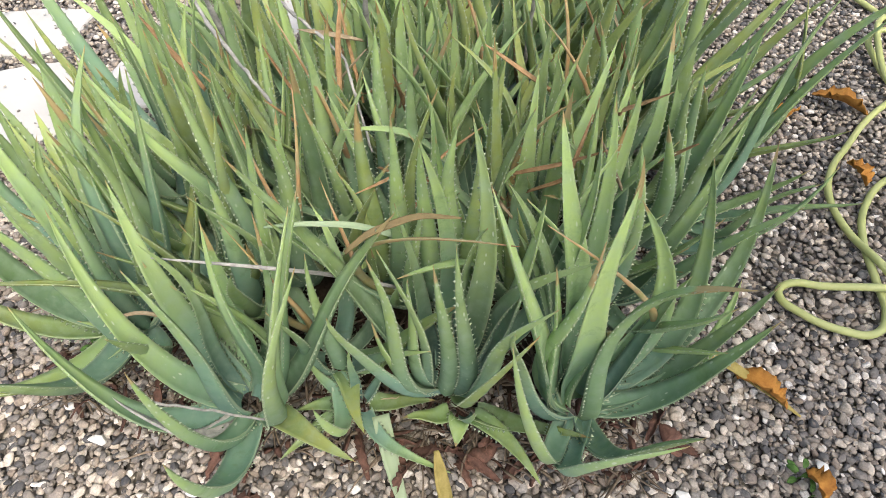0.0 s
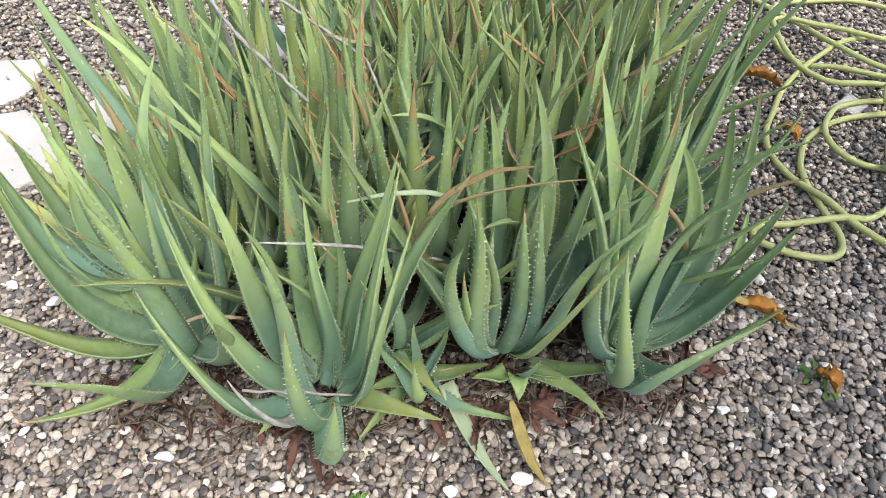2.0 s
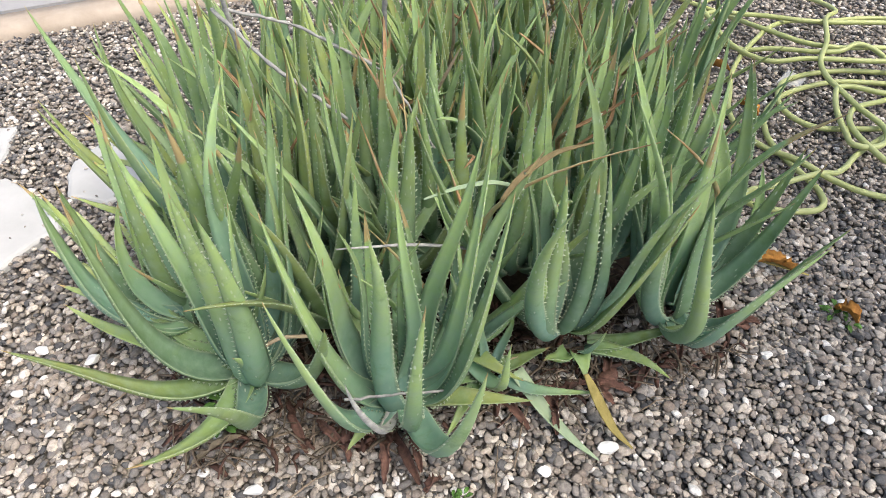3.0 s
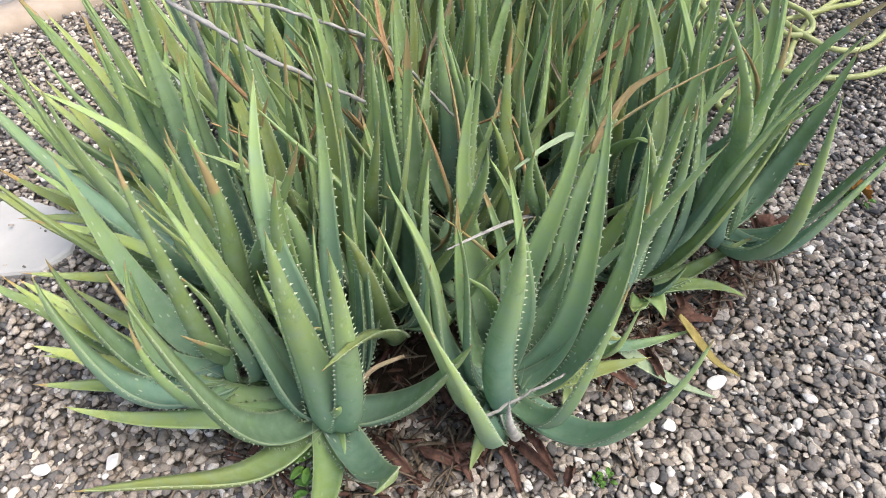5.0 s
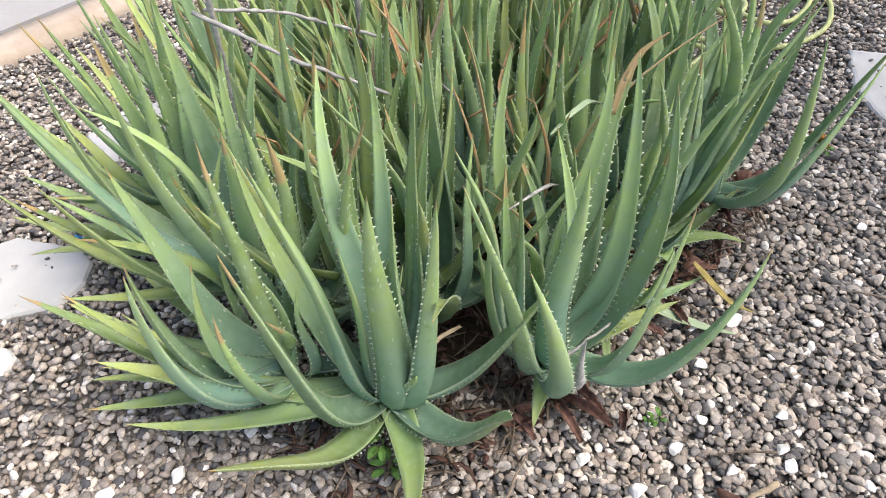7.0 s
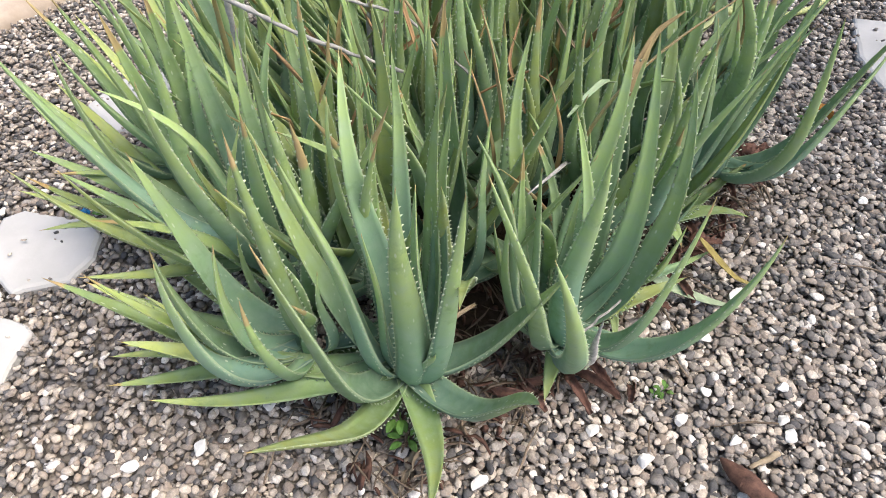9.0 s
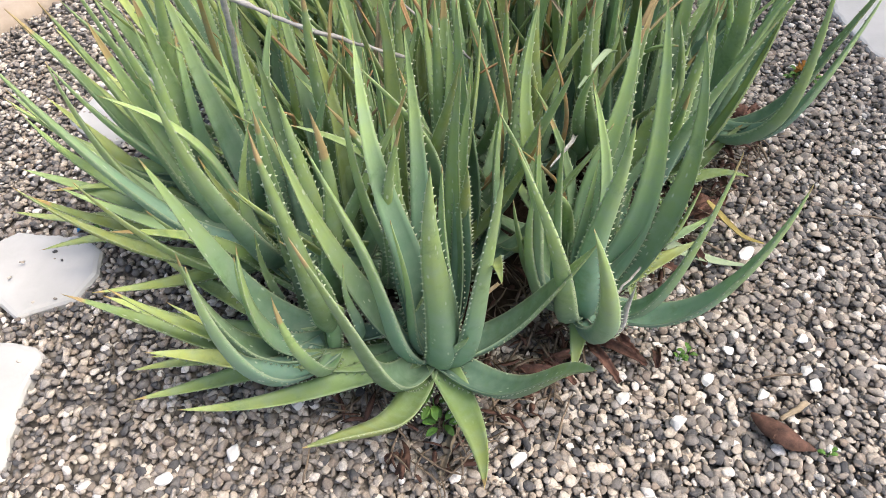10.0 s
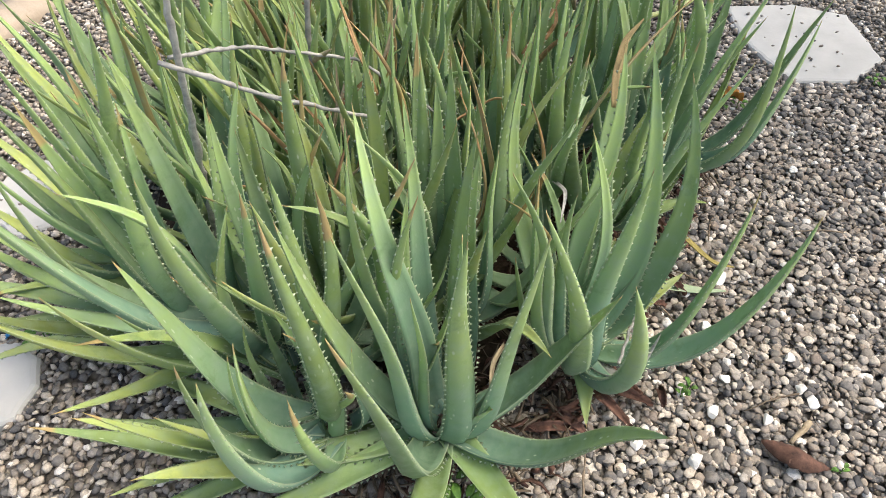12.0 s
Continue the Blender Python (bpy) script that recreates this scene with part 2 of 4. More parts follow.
# sheet of rotted leaves under the clump, coloured near black to deepen its shade
def shade_mulch():
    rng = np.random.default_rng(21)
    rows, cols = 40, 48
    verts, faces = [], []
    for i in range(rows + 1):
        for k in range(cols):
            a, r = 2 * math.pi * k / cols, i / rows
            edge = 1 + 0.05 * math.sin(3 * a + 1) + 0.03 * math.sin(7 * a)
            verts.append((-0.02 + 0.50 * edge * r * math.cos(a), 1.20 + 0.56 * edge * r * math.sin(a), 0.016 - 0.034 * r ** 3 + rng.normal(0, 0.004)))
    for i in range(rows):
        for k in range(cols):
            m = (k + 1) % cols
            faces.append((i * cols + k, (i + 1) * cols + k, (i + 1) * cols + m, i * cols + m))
    tagged(new("soil", mesh_of("soil", verts, faces, SHADE_MULCH)), "near-black leaf-litter sheet deepening the shade under the aloe clump", "soil", kind="structure")


shade_mulch()


# a low stone kerb and the concrete path behind the bed
def kerb_mesh():
    """A low kerb of worn stone with an uneven, chipped edge."""
    rng = np.random.default_rng(8)
    verts, faces, k = [], [], 7
    xs = np.arange(-6, 6.001, 0.03)
    low = np.interp(xs, xs[::9], rng.normal(0, 0.009, len(xs[::9])))
    for i, x in enumerate(xs):
        w = rng.normal(0, 0.0016, 8)
        e = low[i]
        verts += [(x, e + w[0], -0.1), (x, e + w[1], 0.012 + w[2]), (x, 0.012 + e + w[3], 0.028 + w[4]), (x, 0.03 + e, 0.036 + w[5]), (x, 0.07, 0.038 + w[6] * 0.6), (x, 0.12, 0.036), (x, 0.12, -0.1)]
    for i in range(len(xs) - 1):
        for q in range(k):
            p = (q + 1) % k
            faces.append((i * k + p, i * k + q, (i + 1) * k + q, (i + 1) * k + p))
    last = (len(xs) - 1) * k
    faces += [tuple(range(k)), tuple(last + q for q in range(k))[::-1]]
    return mesh_of("kerb", verts, faces, KERB)


kerb = tagged(new("kerb", kerb_mesh()), "weathered beige stone kerb edging the gravel bed", "kerb", kind="structure")
kerb.matrix_world = pose(-0.4, 2.47, 0, 0, 0, 10)
path = tagged(new("path", box_mesh("path", -6, 6.0, 0.123, 3.0, -0.1, 0.04, CONCRETE, 0.01)), "smooth light grey concrete path beside the gravel bed", "path", kind="structure")
path.matrix_world = pose(-0.4, 2.47, 0, 0, 0, 10)



# ---- gravel ----
def pebble_shapes(count, level, rng):
    shapes = []
    for _ in range(count):
        bm = bmesh.new()
        bmesh.ops.create_icosphere(bm, subdivisions=level, radius=0.5)
        co = np.array([v.co[:] for v in bm.verts])
        faces = np.array([[v.index for v in f.verts] for f in bm.faces])
        bm.free()
        for _ in range(11):
            d = unit(rng.normal(size=3))
            cut = rng.uniform(0.24, 0.40)
            over = np.maximum(co @ d - cut, 0)
            co = co - np.outer(over * 0.96, d)
        co *= rng.uniform(0.985, 1.015, co.shape)
        co *= (1.12, rng.uniform(0.62, 0.95) * 1.12, rng.uniform(0.38, 0.64) * 1.12)
        shapes.append((co, faces))
    return shapes


def turns(rng, k):
    """Random turns: any heading, tilted a little."""
    yaw, tilt, way = rng.uniform(0, 2 * np.pi, k), np.abs(rng.normal(0, 0.38, k)), rng.uniform(0, 2 * np.pi, k)
    c, s = np.cos(yaw), np.sin(yaw)
    z, o = np.zeros(k), np.ones(k)
    rz = np.stack([np.stack([c, -s, z], 1), np.stack([s, c, z], 1), np.stack([z, z, o], 1)], 1)
    ax, ay, ct, st = np.cos(way), np.sin(way), np.cos(tilt), np.sin(tilt)
    rt = np.stack([np.stack([ct + ax * ax * (1 - ct), ax * ay * (1 - ct), ay * st], 1),
                   np.stack([ax * ay * (1 - ct), ct + ay * ay * (1 - ct), -ax * st], 1),
                   np.stack([-ay * st, ax * st, ct], 1)], 1)
    return rt @ rz


def scatter_gravel(name, x0, x1, y0, y1, density, level, rng, keep, lift=0.0, low=0.009, high=0.031):
    step = density ** -0.5
    gx, gy = np.meshgrid(np.arange(x0, x1, step), np.arange(y0, y1, step))
    pos = np.stack([gx.ravel(), gy.ravel()], 1)
    pos += rng.normal(0, 0.42 * step, pos.shape)
    pos = pos[[keep(x, y) for x, y in pos]]
    count = len(pos)
    size = low + (high - low) * rng.beta(1.7, 2.4, count)
    layer = lift + rng.uniform(-0.005, 0.008, count)
    rot = turns(rng, count)
    shapes = pebble_shapes(14, level, rng)
    pick = rng.integers(0, len(shapes), count)
    verts, faces, at = [], [], 0
    for s, (co, fa) in enumerate(shapes):
        which = np.nonzero(pick == s)[0]
        v = np.einsum("kij,nj->kni", rot[which], co) * size[which][:, None, None]
        v += np.concatenate([pos[which], layer[which][:, None]], 1)[:, None, :]
        f = fa[None] + (np.arange(len(which)) * len(co))[:, None, None] + at
        verts.append(v.reshape(-1, 3))
        faces.append(f.reshape(-1, 3))
        at += len(which) * len(co)
    verts, faces = np.concatenate(verts), np.concatenate(faces)
    me = bpy.data.meshes.new(name)
    me.vertices.add(len(verts))
    me.vertices.foreach_set("co", verts.ravel())
    me.loops.add(faces.size)
    me.loops.foreach_set("vertex_index", faces.ravel())
    me.polygons.add(len(faces))
    me.polygons.foreach_set("loop_start", np.arange(0, faces.size, 3))
    me.polygons.foreach_set("use_smooth", np.full(len(faces), True))
    me.update(calc_edges=True)
    me.materials.append(GRAVEL)
    return tagged(new(name, me), "loose mixed grey, beige and white river pebbles", "gravel", kind="stuff")


def inside(x, y, poly):
    hit = False
    for (x0, y0), (x1, y1) in zip(poly, poly[1:] + poly[:1]):
        if (y0 > y) != (y1 > y) and x < (x1 - x0) * (y - y0) / (y1 - y0) + x0:
            hit = not hit
    return hit


def open_ground(x, y):
    return not any(inside(x, y, s) for s in SLABS) and y < 2.47 + (x + 0.4) * 0.1763 - 0.005


rng = np.random.default_rng(11)
NEAR = (-0.9, 0.85, 0.18, 1.05)
scatter_gravel("gravel", *NEAR, 9800, 2, rng, lambda x, y: open_ground(x, y) and not (-0.4 < x < 0.35 and y > 0.80), 0.0, 0.009, 0.029)
scatter_gravel("gravel", *NEAR, 9000, 1, rng, lambda x, y: open_ground(x, y) and not (-0.4 < x < 0.35 and y > 0.80), -0.003, 0.007, 0.015)
MID = (-1.4, 1.6, 0.0, 2.55)
scatter_gravel("gravel", *MID, 8800, 1, rng, lambda x, y: open_ground(x, y) and not (NEAR[0] < x < NEAR[1] and NEAR[2] < y < NEAR[3]) and not (-0.4 < x < 0.38 and 0.8 < y < 1.65), 0.0, 0.009, 0.029)
scatter_gravel("gravel", -2.4, 2.5, 0.2, 3.0, 4600, 1, rng, lambda x, y: open_ground(x, y) and not (MID[0] < x < MID[1] and MID[2] < y < MID[3]))

scatter_gravel("gravel", -1.4, 1.3, 0.4, 1.97, 260, 1, rng, lambda x, y: any(inside(x, y, s) for s in SLABS), 0.014, 0.005, 0.016)


# ---- aloe ----
SEGS = 16
RING = ((-1.0, 0), (-0.6, 0), (0.0, 0), (0.6, 0), (1.0, 0), (0.86, 1), (0.48, 1), (0.0, 1), (-0.48, 1), (-0.86, 1))


def leaf_mesh(az, reach, rise, sag, width, side, skin, rng, twist=0.0, teeth=True, hook=1.0):
    """One aloe leaf from the stem (origin) to its tip: az is its heading in degrees, reach and rise the tip's place,
    sag how far it hangs under the straight line, side how far it swings sideways (both in leaf lengths)."""
    out = np.array([math.cos(radians(az)), math.sin(radians(az)), 0.0])
    lat = np.array([-out[1], out[0], 0.0])
    tip = out * reach + np.array([0, 0, rise])
    chord = np.linalg.norm(tip)
    up = unit(np.cross(lat, tip)) * -1.0
    if up @ np.array([0, 0, 1.0]) - up @ out * 0.3 < 0:
        up = -up
    ctrl = tip * 0.44 - up * sag * chord * 2.0 + lat * side * chord * 2.0
    ctrl[2] = max(ctrl[2], 0.06 * rise if rise > 0 else -0.04)
    t = np.linspace(0, 1, SEGS + 1)[:, None]
    start = out * min(0.022, reach * 0.3)
    line = (1 - t) ** 2 * start + 2 * t * (1 - t) * ctrl + t * t * tip
    sway = rng.normal(0, 0.013, 2) * chord
    wave = np.sin(2 * np.pi * t) * t ** 0.5
    line = line + wave * (lat * sway[0] - up * abs(sway[1]) * 1.3)
    # the base spreads before it rises
    if rise > 0.15:
        flare = t * (1 - t) ** 5
        line = line + flare * (out * 0.20 - np.array([0, 0, 0.10])) * min(1.0, rise / 0.40)
    # the end hooks over or curls back
    bend = rng.normal(0, 0.035, 2) * chord * hook
    line = line + t ** 4 * (1.25 - t) * 4 * (lat * bend[0] + out * (bend[1] + 0.012 * chord * hook))
    tan = np.gradient(line, axis=0)
    length = float(np.linalg.norm(np.diff(line, axis=0), axis=1).sum())
    verts, uva, uvs = [], [], []
    half = np.empty(SEGS + 1)
    frames = []
    for i in range(SEGS + 1):
        s = i / SEGS
        d = unit(tan[i])
        inner = -out * (0.25 + 0.75 * max(d[2], 0)) + np.array([0, 0, 1.0]) * (1.05 - max(d[2], 0))
        nrm = unit(inner - d * (inner @ d))
        a = radians(twist) * s
        side_v = np.cross(d, nrm)
        nrm, side_v = nrm * math.cos(a) + side_v * math.sin(a), side_v * math.cos(a) - nrm * math.sin(a)
        w = width * 0.5 * (((1 - s ** 1.45) * 0.90 + 0.10 * math.sqrt(1 - s ** 5)) * (0.88 + 0.12 * min(1, s / 0.10)) + 0.012)
        thick = 0.42 * w * (1 - 0.2 * s) + 0.0012
        half[i] = w
        frames.append((side_v, nrm))
        wrap = 0.34 + 0.26 * max(0.0, 1 - s / 0.45)
        for u, under in RING:
            bow = wrap * w * (u * u - 0.35)
            verts.append(line[i] + side_v * u * w * (1 - 0.35 * wrap) + nrm * (bow - under * thick * math.sqrt(1 - u * u)))
            uva.append((u * 0.5 + 0.5, s))
            uvs.append((u * w + 0.3 * under, s * length))
    k = len(RING)
    verts.append(line[-1] + unit(tan[-1]) * 0.006)
    uva.append((0.5, 1.0))
    uvs.append((0.0, length))
    faces, slots = [], []
    for i in range(SEGS):
        for j in range(k):
            m = (j + 1) % k
            faces.append((i * k + j, i * k + m, (i + 1) * k + m, (i + 1) * k + j))
    last = len(verts) - 1
    for j in range(k):
        faces.append((SEGS * k + j, SEGS * k + (j + 1) % k, last))
    slots += [0] * len(faces)
    if teeth:
        step = 0.0098
        s0 = 0.05
        for edge in (-1, 1):
            s = s0 + rng.uniform(0, 0.02)
            while s < 0.94:
                i = min(int(s * SEGS), SEGS - 1)
                f = s * SEGS - i
                p = line[i] * (1 - f) + line[i + 1] * f
                sv, nv = (frames[i][q] * (1 - f) + frames[i + 1][q] * f for q in (0, 1))
                w = half[i] * (1 - f) + half[i + 1] * f
                d = unit(tan[i])
                size = (0.0039 - 0.0010 * s) * rng.uniform(0.75, 1.2)
                e = p + sv * edge * (w * 0.93 - 0.0006) + nv * w * 0.12
                at = len(verts)
                verts += [e - d * size * 0.75, e + d * size * 0.7, e - nv * size * 0.4 - sv * edge * 0.001, e + sv * edge * size + d * size * 0.45]
                for q in range(4):
                    uva.append((0.0, s))
                    uvs.append((0.0, s * length))
                order = ((0, 1, 3), (1, 2, 3), (2, 0, 3))
                faces += [tuple(at + q for q in (o if edge > 0 else o[::-1])) for o in order]
                slots += [1] * 3
                s += step / length * rng.uniform(0.8, 1.25) * (1 + 0.5 * s)
    me = mesh_of("leaf", verts, faces, skin, TOOTH, slots=slots)
    loops = np.empty(len(me.loops), int)
    me.loops.foreach_get("vertex_index", loops)
    for name, uv in (("along", uva), ("skin", uvs)):
        layer = me.uv_layers.new(name=name)
        layer.data.foreach_set("uv", np.array(uv)[loops].ravel())
    return me


def aloe(base, leaves, seed, label, filler=0, height=0.42, skins=(ALOE,), spread=(10, 60)):
    """A rosette: the leaves given (heading, reach, rise[, sag, width, side, skin]) and some upright ones in its heart."""
    rng = np.random.default_rng(seed)
    plant = tagged(new("aloe_plant"), label, "aloe", "aloe clump")
    plant.location = base
    plant.empty_display_size = 0.05
    for row in leaves:
        az, reach, rise, sag, width, side, skin = (tuple(row) + (None,) * 4)[:7]
        length = math.hypot(reach, rise)
        lean = math.degrees(math.atan2(reach, rise))
        sag = sag if sag is not None else 0.05 + 0.09 * min(max(lean, 0), 80) / 60
        width = (width or 0.030 + 0.070 * min(length, 0.5)) * 0.96
        me = leaf_mesh(az, reach, rise, sag, width, side or 0.0, skin or skins[int(rng.integers(len(skins))) % max(1, len(skins) - 1)], rng, rng.uniform(-12, 12), True, 0.25)
        part("leaf", me, plant)
    turn = rng.uniform(0, 360)
    for i in range(filler):
        turn += 137.5 + rng.uniform(-20, 20)
        age = (i + 0.5) / filler
        lean = spread[0] + (spread[1] - spread[0]) * age + rng.uniform(-8, 8)
        length = height * (0.72 + 0.38 * math.sin(math.pi * (0.25 + 0.6 * age))) * rng.uniform(0.66, 1.12)
        reach, rise = length * math.sin(radians(lean)), length * math.cos(radians(lean))
        skin = skins[int(rng.integers(len(skins)))]
        if skin is ALOE_DRY and lean > 34:
            skin = ALOE_OLIVE
        dry = skin is ALOE_DRY
        me = leaf_mesh(turn, reach, rise, (0.01 + 0.15 * lean / 60 + rng.normal(0, 0.07)) * (2.2 if dry else 1.0), (0.023 + 0.056 * length) * (0.48 if dry else 1.0),
                       rng.normal(0, 0.16 if dry else 0.06), skin, rng, rng.uniform(-25, 25), not dry)
        part("leaf", me, plant)
    return plant


LUSH = "lush blue-green toothed aloe rosette growing in gravel"
O = ALOE_OLIVE
D = ALOE_SHADED
aloe((-0.47, 0.80, 0.09), [
    (-109, 0.043, 0.421, 0.02, 0.070, 0.0), (6, 0.090, 0.454, 0.08, 0.052, 0.04), (154, 0.093, 0.437, 0.02, 0.058, 0.0), (72, 0.148, 0.463, -0.05, 0.064, 0.02), (-81, 0.105, 0.435, 0.04, 0.062, 0.02),
    (-51, 0.207, 0.261, 0.14, 0.068, 0.06), (-98, 0.276, 0.314, 0.12, 0.064, 0.06), (177, 0.160, 0.392, 0.11, 0.066, 0.08), (-97, 0.080, 0.130, 0.02, 0.056, 0.04), (112, 0.173, 0.376, 0.08, 0.060, 0.02),
    (48, 0.158, 0.449, 0.06, 0.052, 0.0), (142, 0.028, 0.304, 0.02, 0.036, 0.0), (10, 0.119, 0.410, 0.06, 0.050, 0.0), (70, 0.052, 0.400, 0.10, 0.050, 0.02), (-14, 0.036, 0.360, 0.0, 0.042, -0.04),
] + [
    (-123, 0.262, 0.130, 0.12, 0.060, 0.06, O), (-161, 0.280, 0.250, 0.12, 0.058, 0.02, O), (148, 0.377, 0.020, 0.08, 0.056, 0.04, O), (137, 0.470, -0.055, 0.05, 0.058, -0.05, O), (139, 0.395, 0.078, 0.11, 0.060, 0.0, O),
    (25, 0.170, 0.260, 0.13, 0.052, 0.0), (60, 0.200, 0.220, 0.14, 0.052, 0.0, O),
], 1, LUSH)
aloe((-0.235, 0.69, 0.075), [
    (172, 0.150, 0.412, 0.06, 0.060, 0.08), (-7, 0.155, 0.420, 0.04, 0.060, -0.12), (-73, 0.216, 0.348, 0.18, 0.062, -0.04), (-83, 0.142, 0.392, 0.12, 0.046, -0.04), (-156, 0.180, 0.371, 0.12, 0.056, 0.10),
    (-136, 0.055, 0.410, 0.0, 0.062, -0.02), (23, 0.255, 0.390, 0.02, 0.060, 0.0), (32, 0.155, 0.447, 0.02, 0.056, 0.02), (77, 0.138, 0.315, 0.02, 0.036, -0.08), (74, 0.176, 0.445, 0.12, 0.054, 0.02),
    (139, 0.137, 0.405, 0.04, 0.064, 0.04), (58, 0.026, 0.285, 0.06, 0.030, 0.02), (154, 0.069, 0.365, 0.04, 0.034, -0.04), (16, 0.144, 0.455, 0.0, 0.058, -0.10), (74, 0.055, 0.395, -0.04, 0.044, -0.06),
] + [
    (-25, 0.21, 0.05, -0.02, 0.058, 0.0, O), (-150, 0.12, -0.03, -0.06, 0.05, 0.0, O), (150, 0.10, 0.30, 0.14, 0.050), (125, 0.12, 0.22, 0.14, 0.050), (105, 0.10, 0.33, 0.10, 0.046),
    (-129, 0.138, 0.226, 0.16, 0.030, 0.05, GREYDRY),
], 2, LUSH)
aloe((0.28, 0.75, 0.08), [
    (175, 0.161, 0.470, -0.02, 0.062, 0.06), (159, 0.150, 0.437, 0.02, 0.058, -0.10), (-130, 0.187, 0.420, 0.14, 0.046, 0.09), (104, 0.041, 0.470, -0.06, 0.066, 0.04), (49, 0.333, 0.350, 0.15, 0.062, -0.10),
    (53, 0.150, 0.440, 0.14, 0.058, -0.12), (-3, 0.190, 0.310, 0.12, 0.060, 0.0), (14, 0.206, 0.300, 0.13, 0.058, 0.0), (-69, 0.185, 0.321, 0.11, 0.056, -0.20), (117, 0.185, 0.450, -0.02, 0.072, -0.02),
    (79, 0.093, 0.390, 0.10, 0.066, -0.18), (146, 0.027, 0.280, -0.04, 0.048, -0.06), (30, 0.222, 0.220, 0.10, 0.064, -0.16), (168, 0.074, 0.340, 0.02, 0.052, 0.08), (100, 0.193, 0.460, 0.12, 0.056, -0.04),
], 3, LUSH, 7, 0.44, spread=(4, 26))
aloe((0.07, 0.775, 0.08), [
    (-133, 0.117, 0.420, 0.07, 0.052), (78, 0.097, 0.470, -0.03, 0.060, -0.08), (-46, 0.165, 0.355, 0.06, 0.042, -0.08, O), (-155, 0.082, 0.370, -0.02, 0.042, 0.06), (-137, 0.109, 0.280, 0.10, 0.046),
    (-57, 0.032, 0.390, 0.12, 0.046), (119, 0.086, 0.450, 0.08, 0.050, -0.08), (20, 0.12, 0.40),
], 4, "slender green aloe rosette between larger ones", 10, 0.43, spread=(3, 32))
aloe((-0.12, 0.79, 0.06), [(-14, 0.208, 0.292, 0.04, 0.062, 0.0, O), (-60, 0.16, 0.05, 0.02, 0.05, 0.0, O)], 5, "small olive-green aloe rosette with a broad leaf", 9, 0.33, spread=(8, 58))
aloe((-0.555, 0.92, 0.10), [
    (134, 0.302, 0.137, 0.26, 0.063, 0.05, O), (138, 0.091, 0.236, 0.16, 0.050, 0.14), (115, 0.208, 0.326, 0.10, 0.066, 0.04), (143, 0.259, 0.212, 0.15, 0.049, 0.0, O), (143, 0.318, 0.207, 0.15, 0.056),
    (145, 0.200, 0.163, 0.17, 0.041, 0.0, O), (148, 0.316, -0.018, 0.10, 0.059, 0.0, O), (155, 0.241, 0.127, 0.19, 0.061, 0.0, O), (180, 0.145, 0.320, 0.21, 0.073), (158, 0.149, 0.290, 0.20, 0.061),
], 6, "small blue-green aloe rosette beside a larger one", 5, 0.24, spread=(5, 35))
aloe((-0.48, 1.14, 0.10), [
    (160, 0.25, 0.452, 0.10, 0.064), (-143, 0.165, 0.449, 0.10, 0.060), (88, 0.126, 0.437), (-174, 0.244, 0.340, 0.14, 0.046, 0.0, O), (159, 0.317, 0.277, 0.15, 0.056, 0.0, O), (126, 0.344, 0.311, 0.13, 0.056),
    (170, 0.30, 0.10, 0.08, 0.052, 0.0, O), (135, 0.33, 0.16, 0.1, 0.056),
], 7, LUSH, 6, 0.42, spread=(5, 40))

# low offsets: leaves with skin D have the foot's shade in their colour
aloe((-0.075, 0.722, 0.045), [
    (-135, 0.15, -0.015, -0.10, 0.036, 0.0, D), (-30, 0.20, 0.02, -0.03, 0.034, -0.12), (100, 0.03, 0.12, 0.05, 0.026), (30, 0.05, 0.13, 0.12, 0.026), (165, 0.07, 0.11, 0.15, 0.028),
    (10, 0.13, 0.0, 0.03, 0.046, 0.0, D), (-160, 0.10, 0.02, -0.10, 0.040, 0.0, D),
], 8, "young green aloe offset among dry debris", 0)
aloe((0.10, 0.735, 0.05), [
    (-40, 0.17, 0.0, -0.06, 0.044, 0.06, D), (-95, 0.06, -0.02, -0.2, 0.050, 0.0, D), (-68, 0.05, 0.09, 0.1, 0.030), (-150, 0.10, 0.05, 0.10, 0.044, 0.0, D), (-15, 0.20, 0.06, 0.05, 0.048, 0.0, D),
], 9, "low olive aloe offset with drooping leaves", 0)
aloe((-0.57, 0.98, 0.06), [
    (130, 0.22, -0.02, 0.07, 0.057, 0.0, O), (120, 0.34, 0.0, 0.10, 0.057, 0.0, O), (150, 0.26, 0.05, 0.15, 0.053, 0.0, O), (105, 0.30, 0.05, 0.15, 0.057, 0.0, O), (160, 0.06, 0.24, 0.15, 0.030), (100, 0.05, 0.22, 0.12, 0.026),
    (60, 0.07, 0.2, 0.12, 0.026), (-170, 0.07, 0.18, 0.15, 0.026), (-60, 0.04, 0.2, 0.1, 0.024),
], 12, "low aloe offset with olive leaves spread over the gravel", 0)

aloe((-0.50, 1.27, 0.08), [
    (130, 0.42, 0.02, 0.10, 0.060, 0.0, O), (126, 0.38, 0.10, 0.12, 0.060), (136, 0.25, 0.27, 0.14, 0.058), (118, 0.27, 0.24, 0.14, 0.058, 0.0, O), (155, 0.28, 0.18, 0.14, 0.056, 0.0, O), (100, 0.18, 0.36, 0.10, 0.058),
    (170, 0.15, 0.40, 0.12, 0.058), (80, 0.12, 0.40), (145, 0.34, 0.02, 0.08, 0.054, 0.0, O),
], 13, LUSH, 5, 0.42, spread=(4, 26))

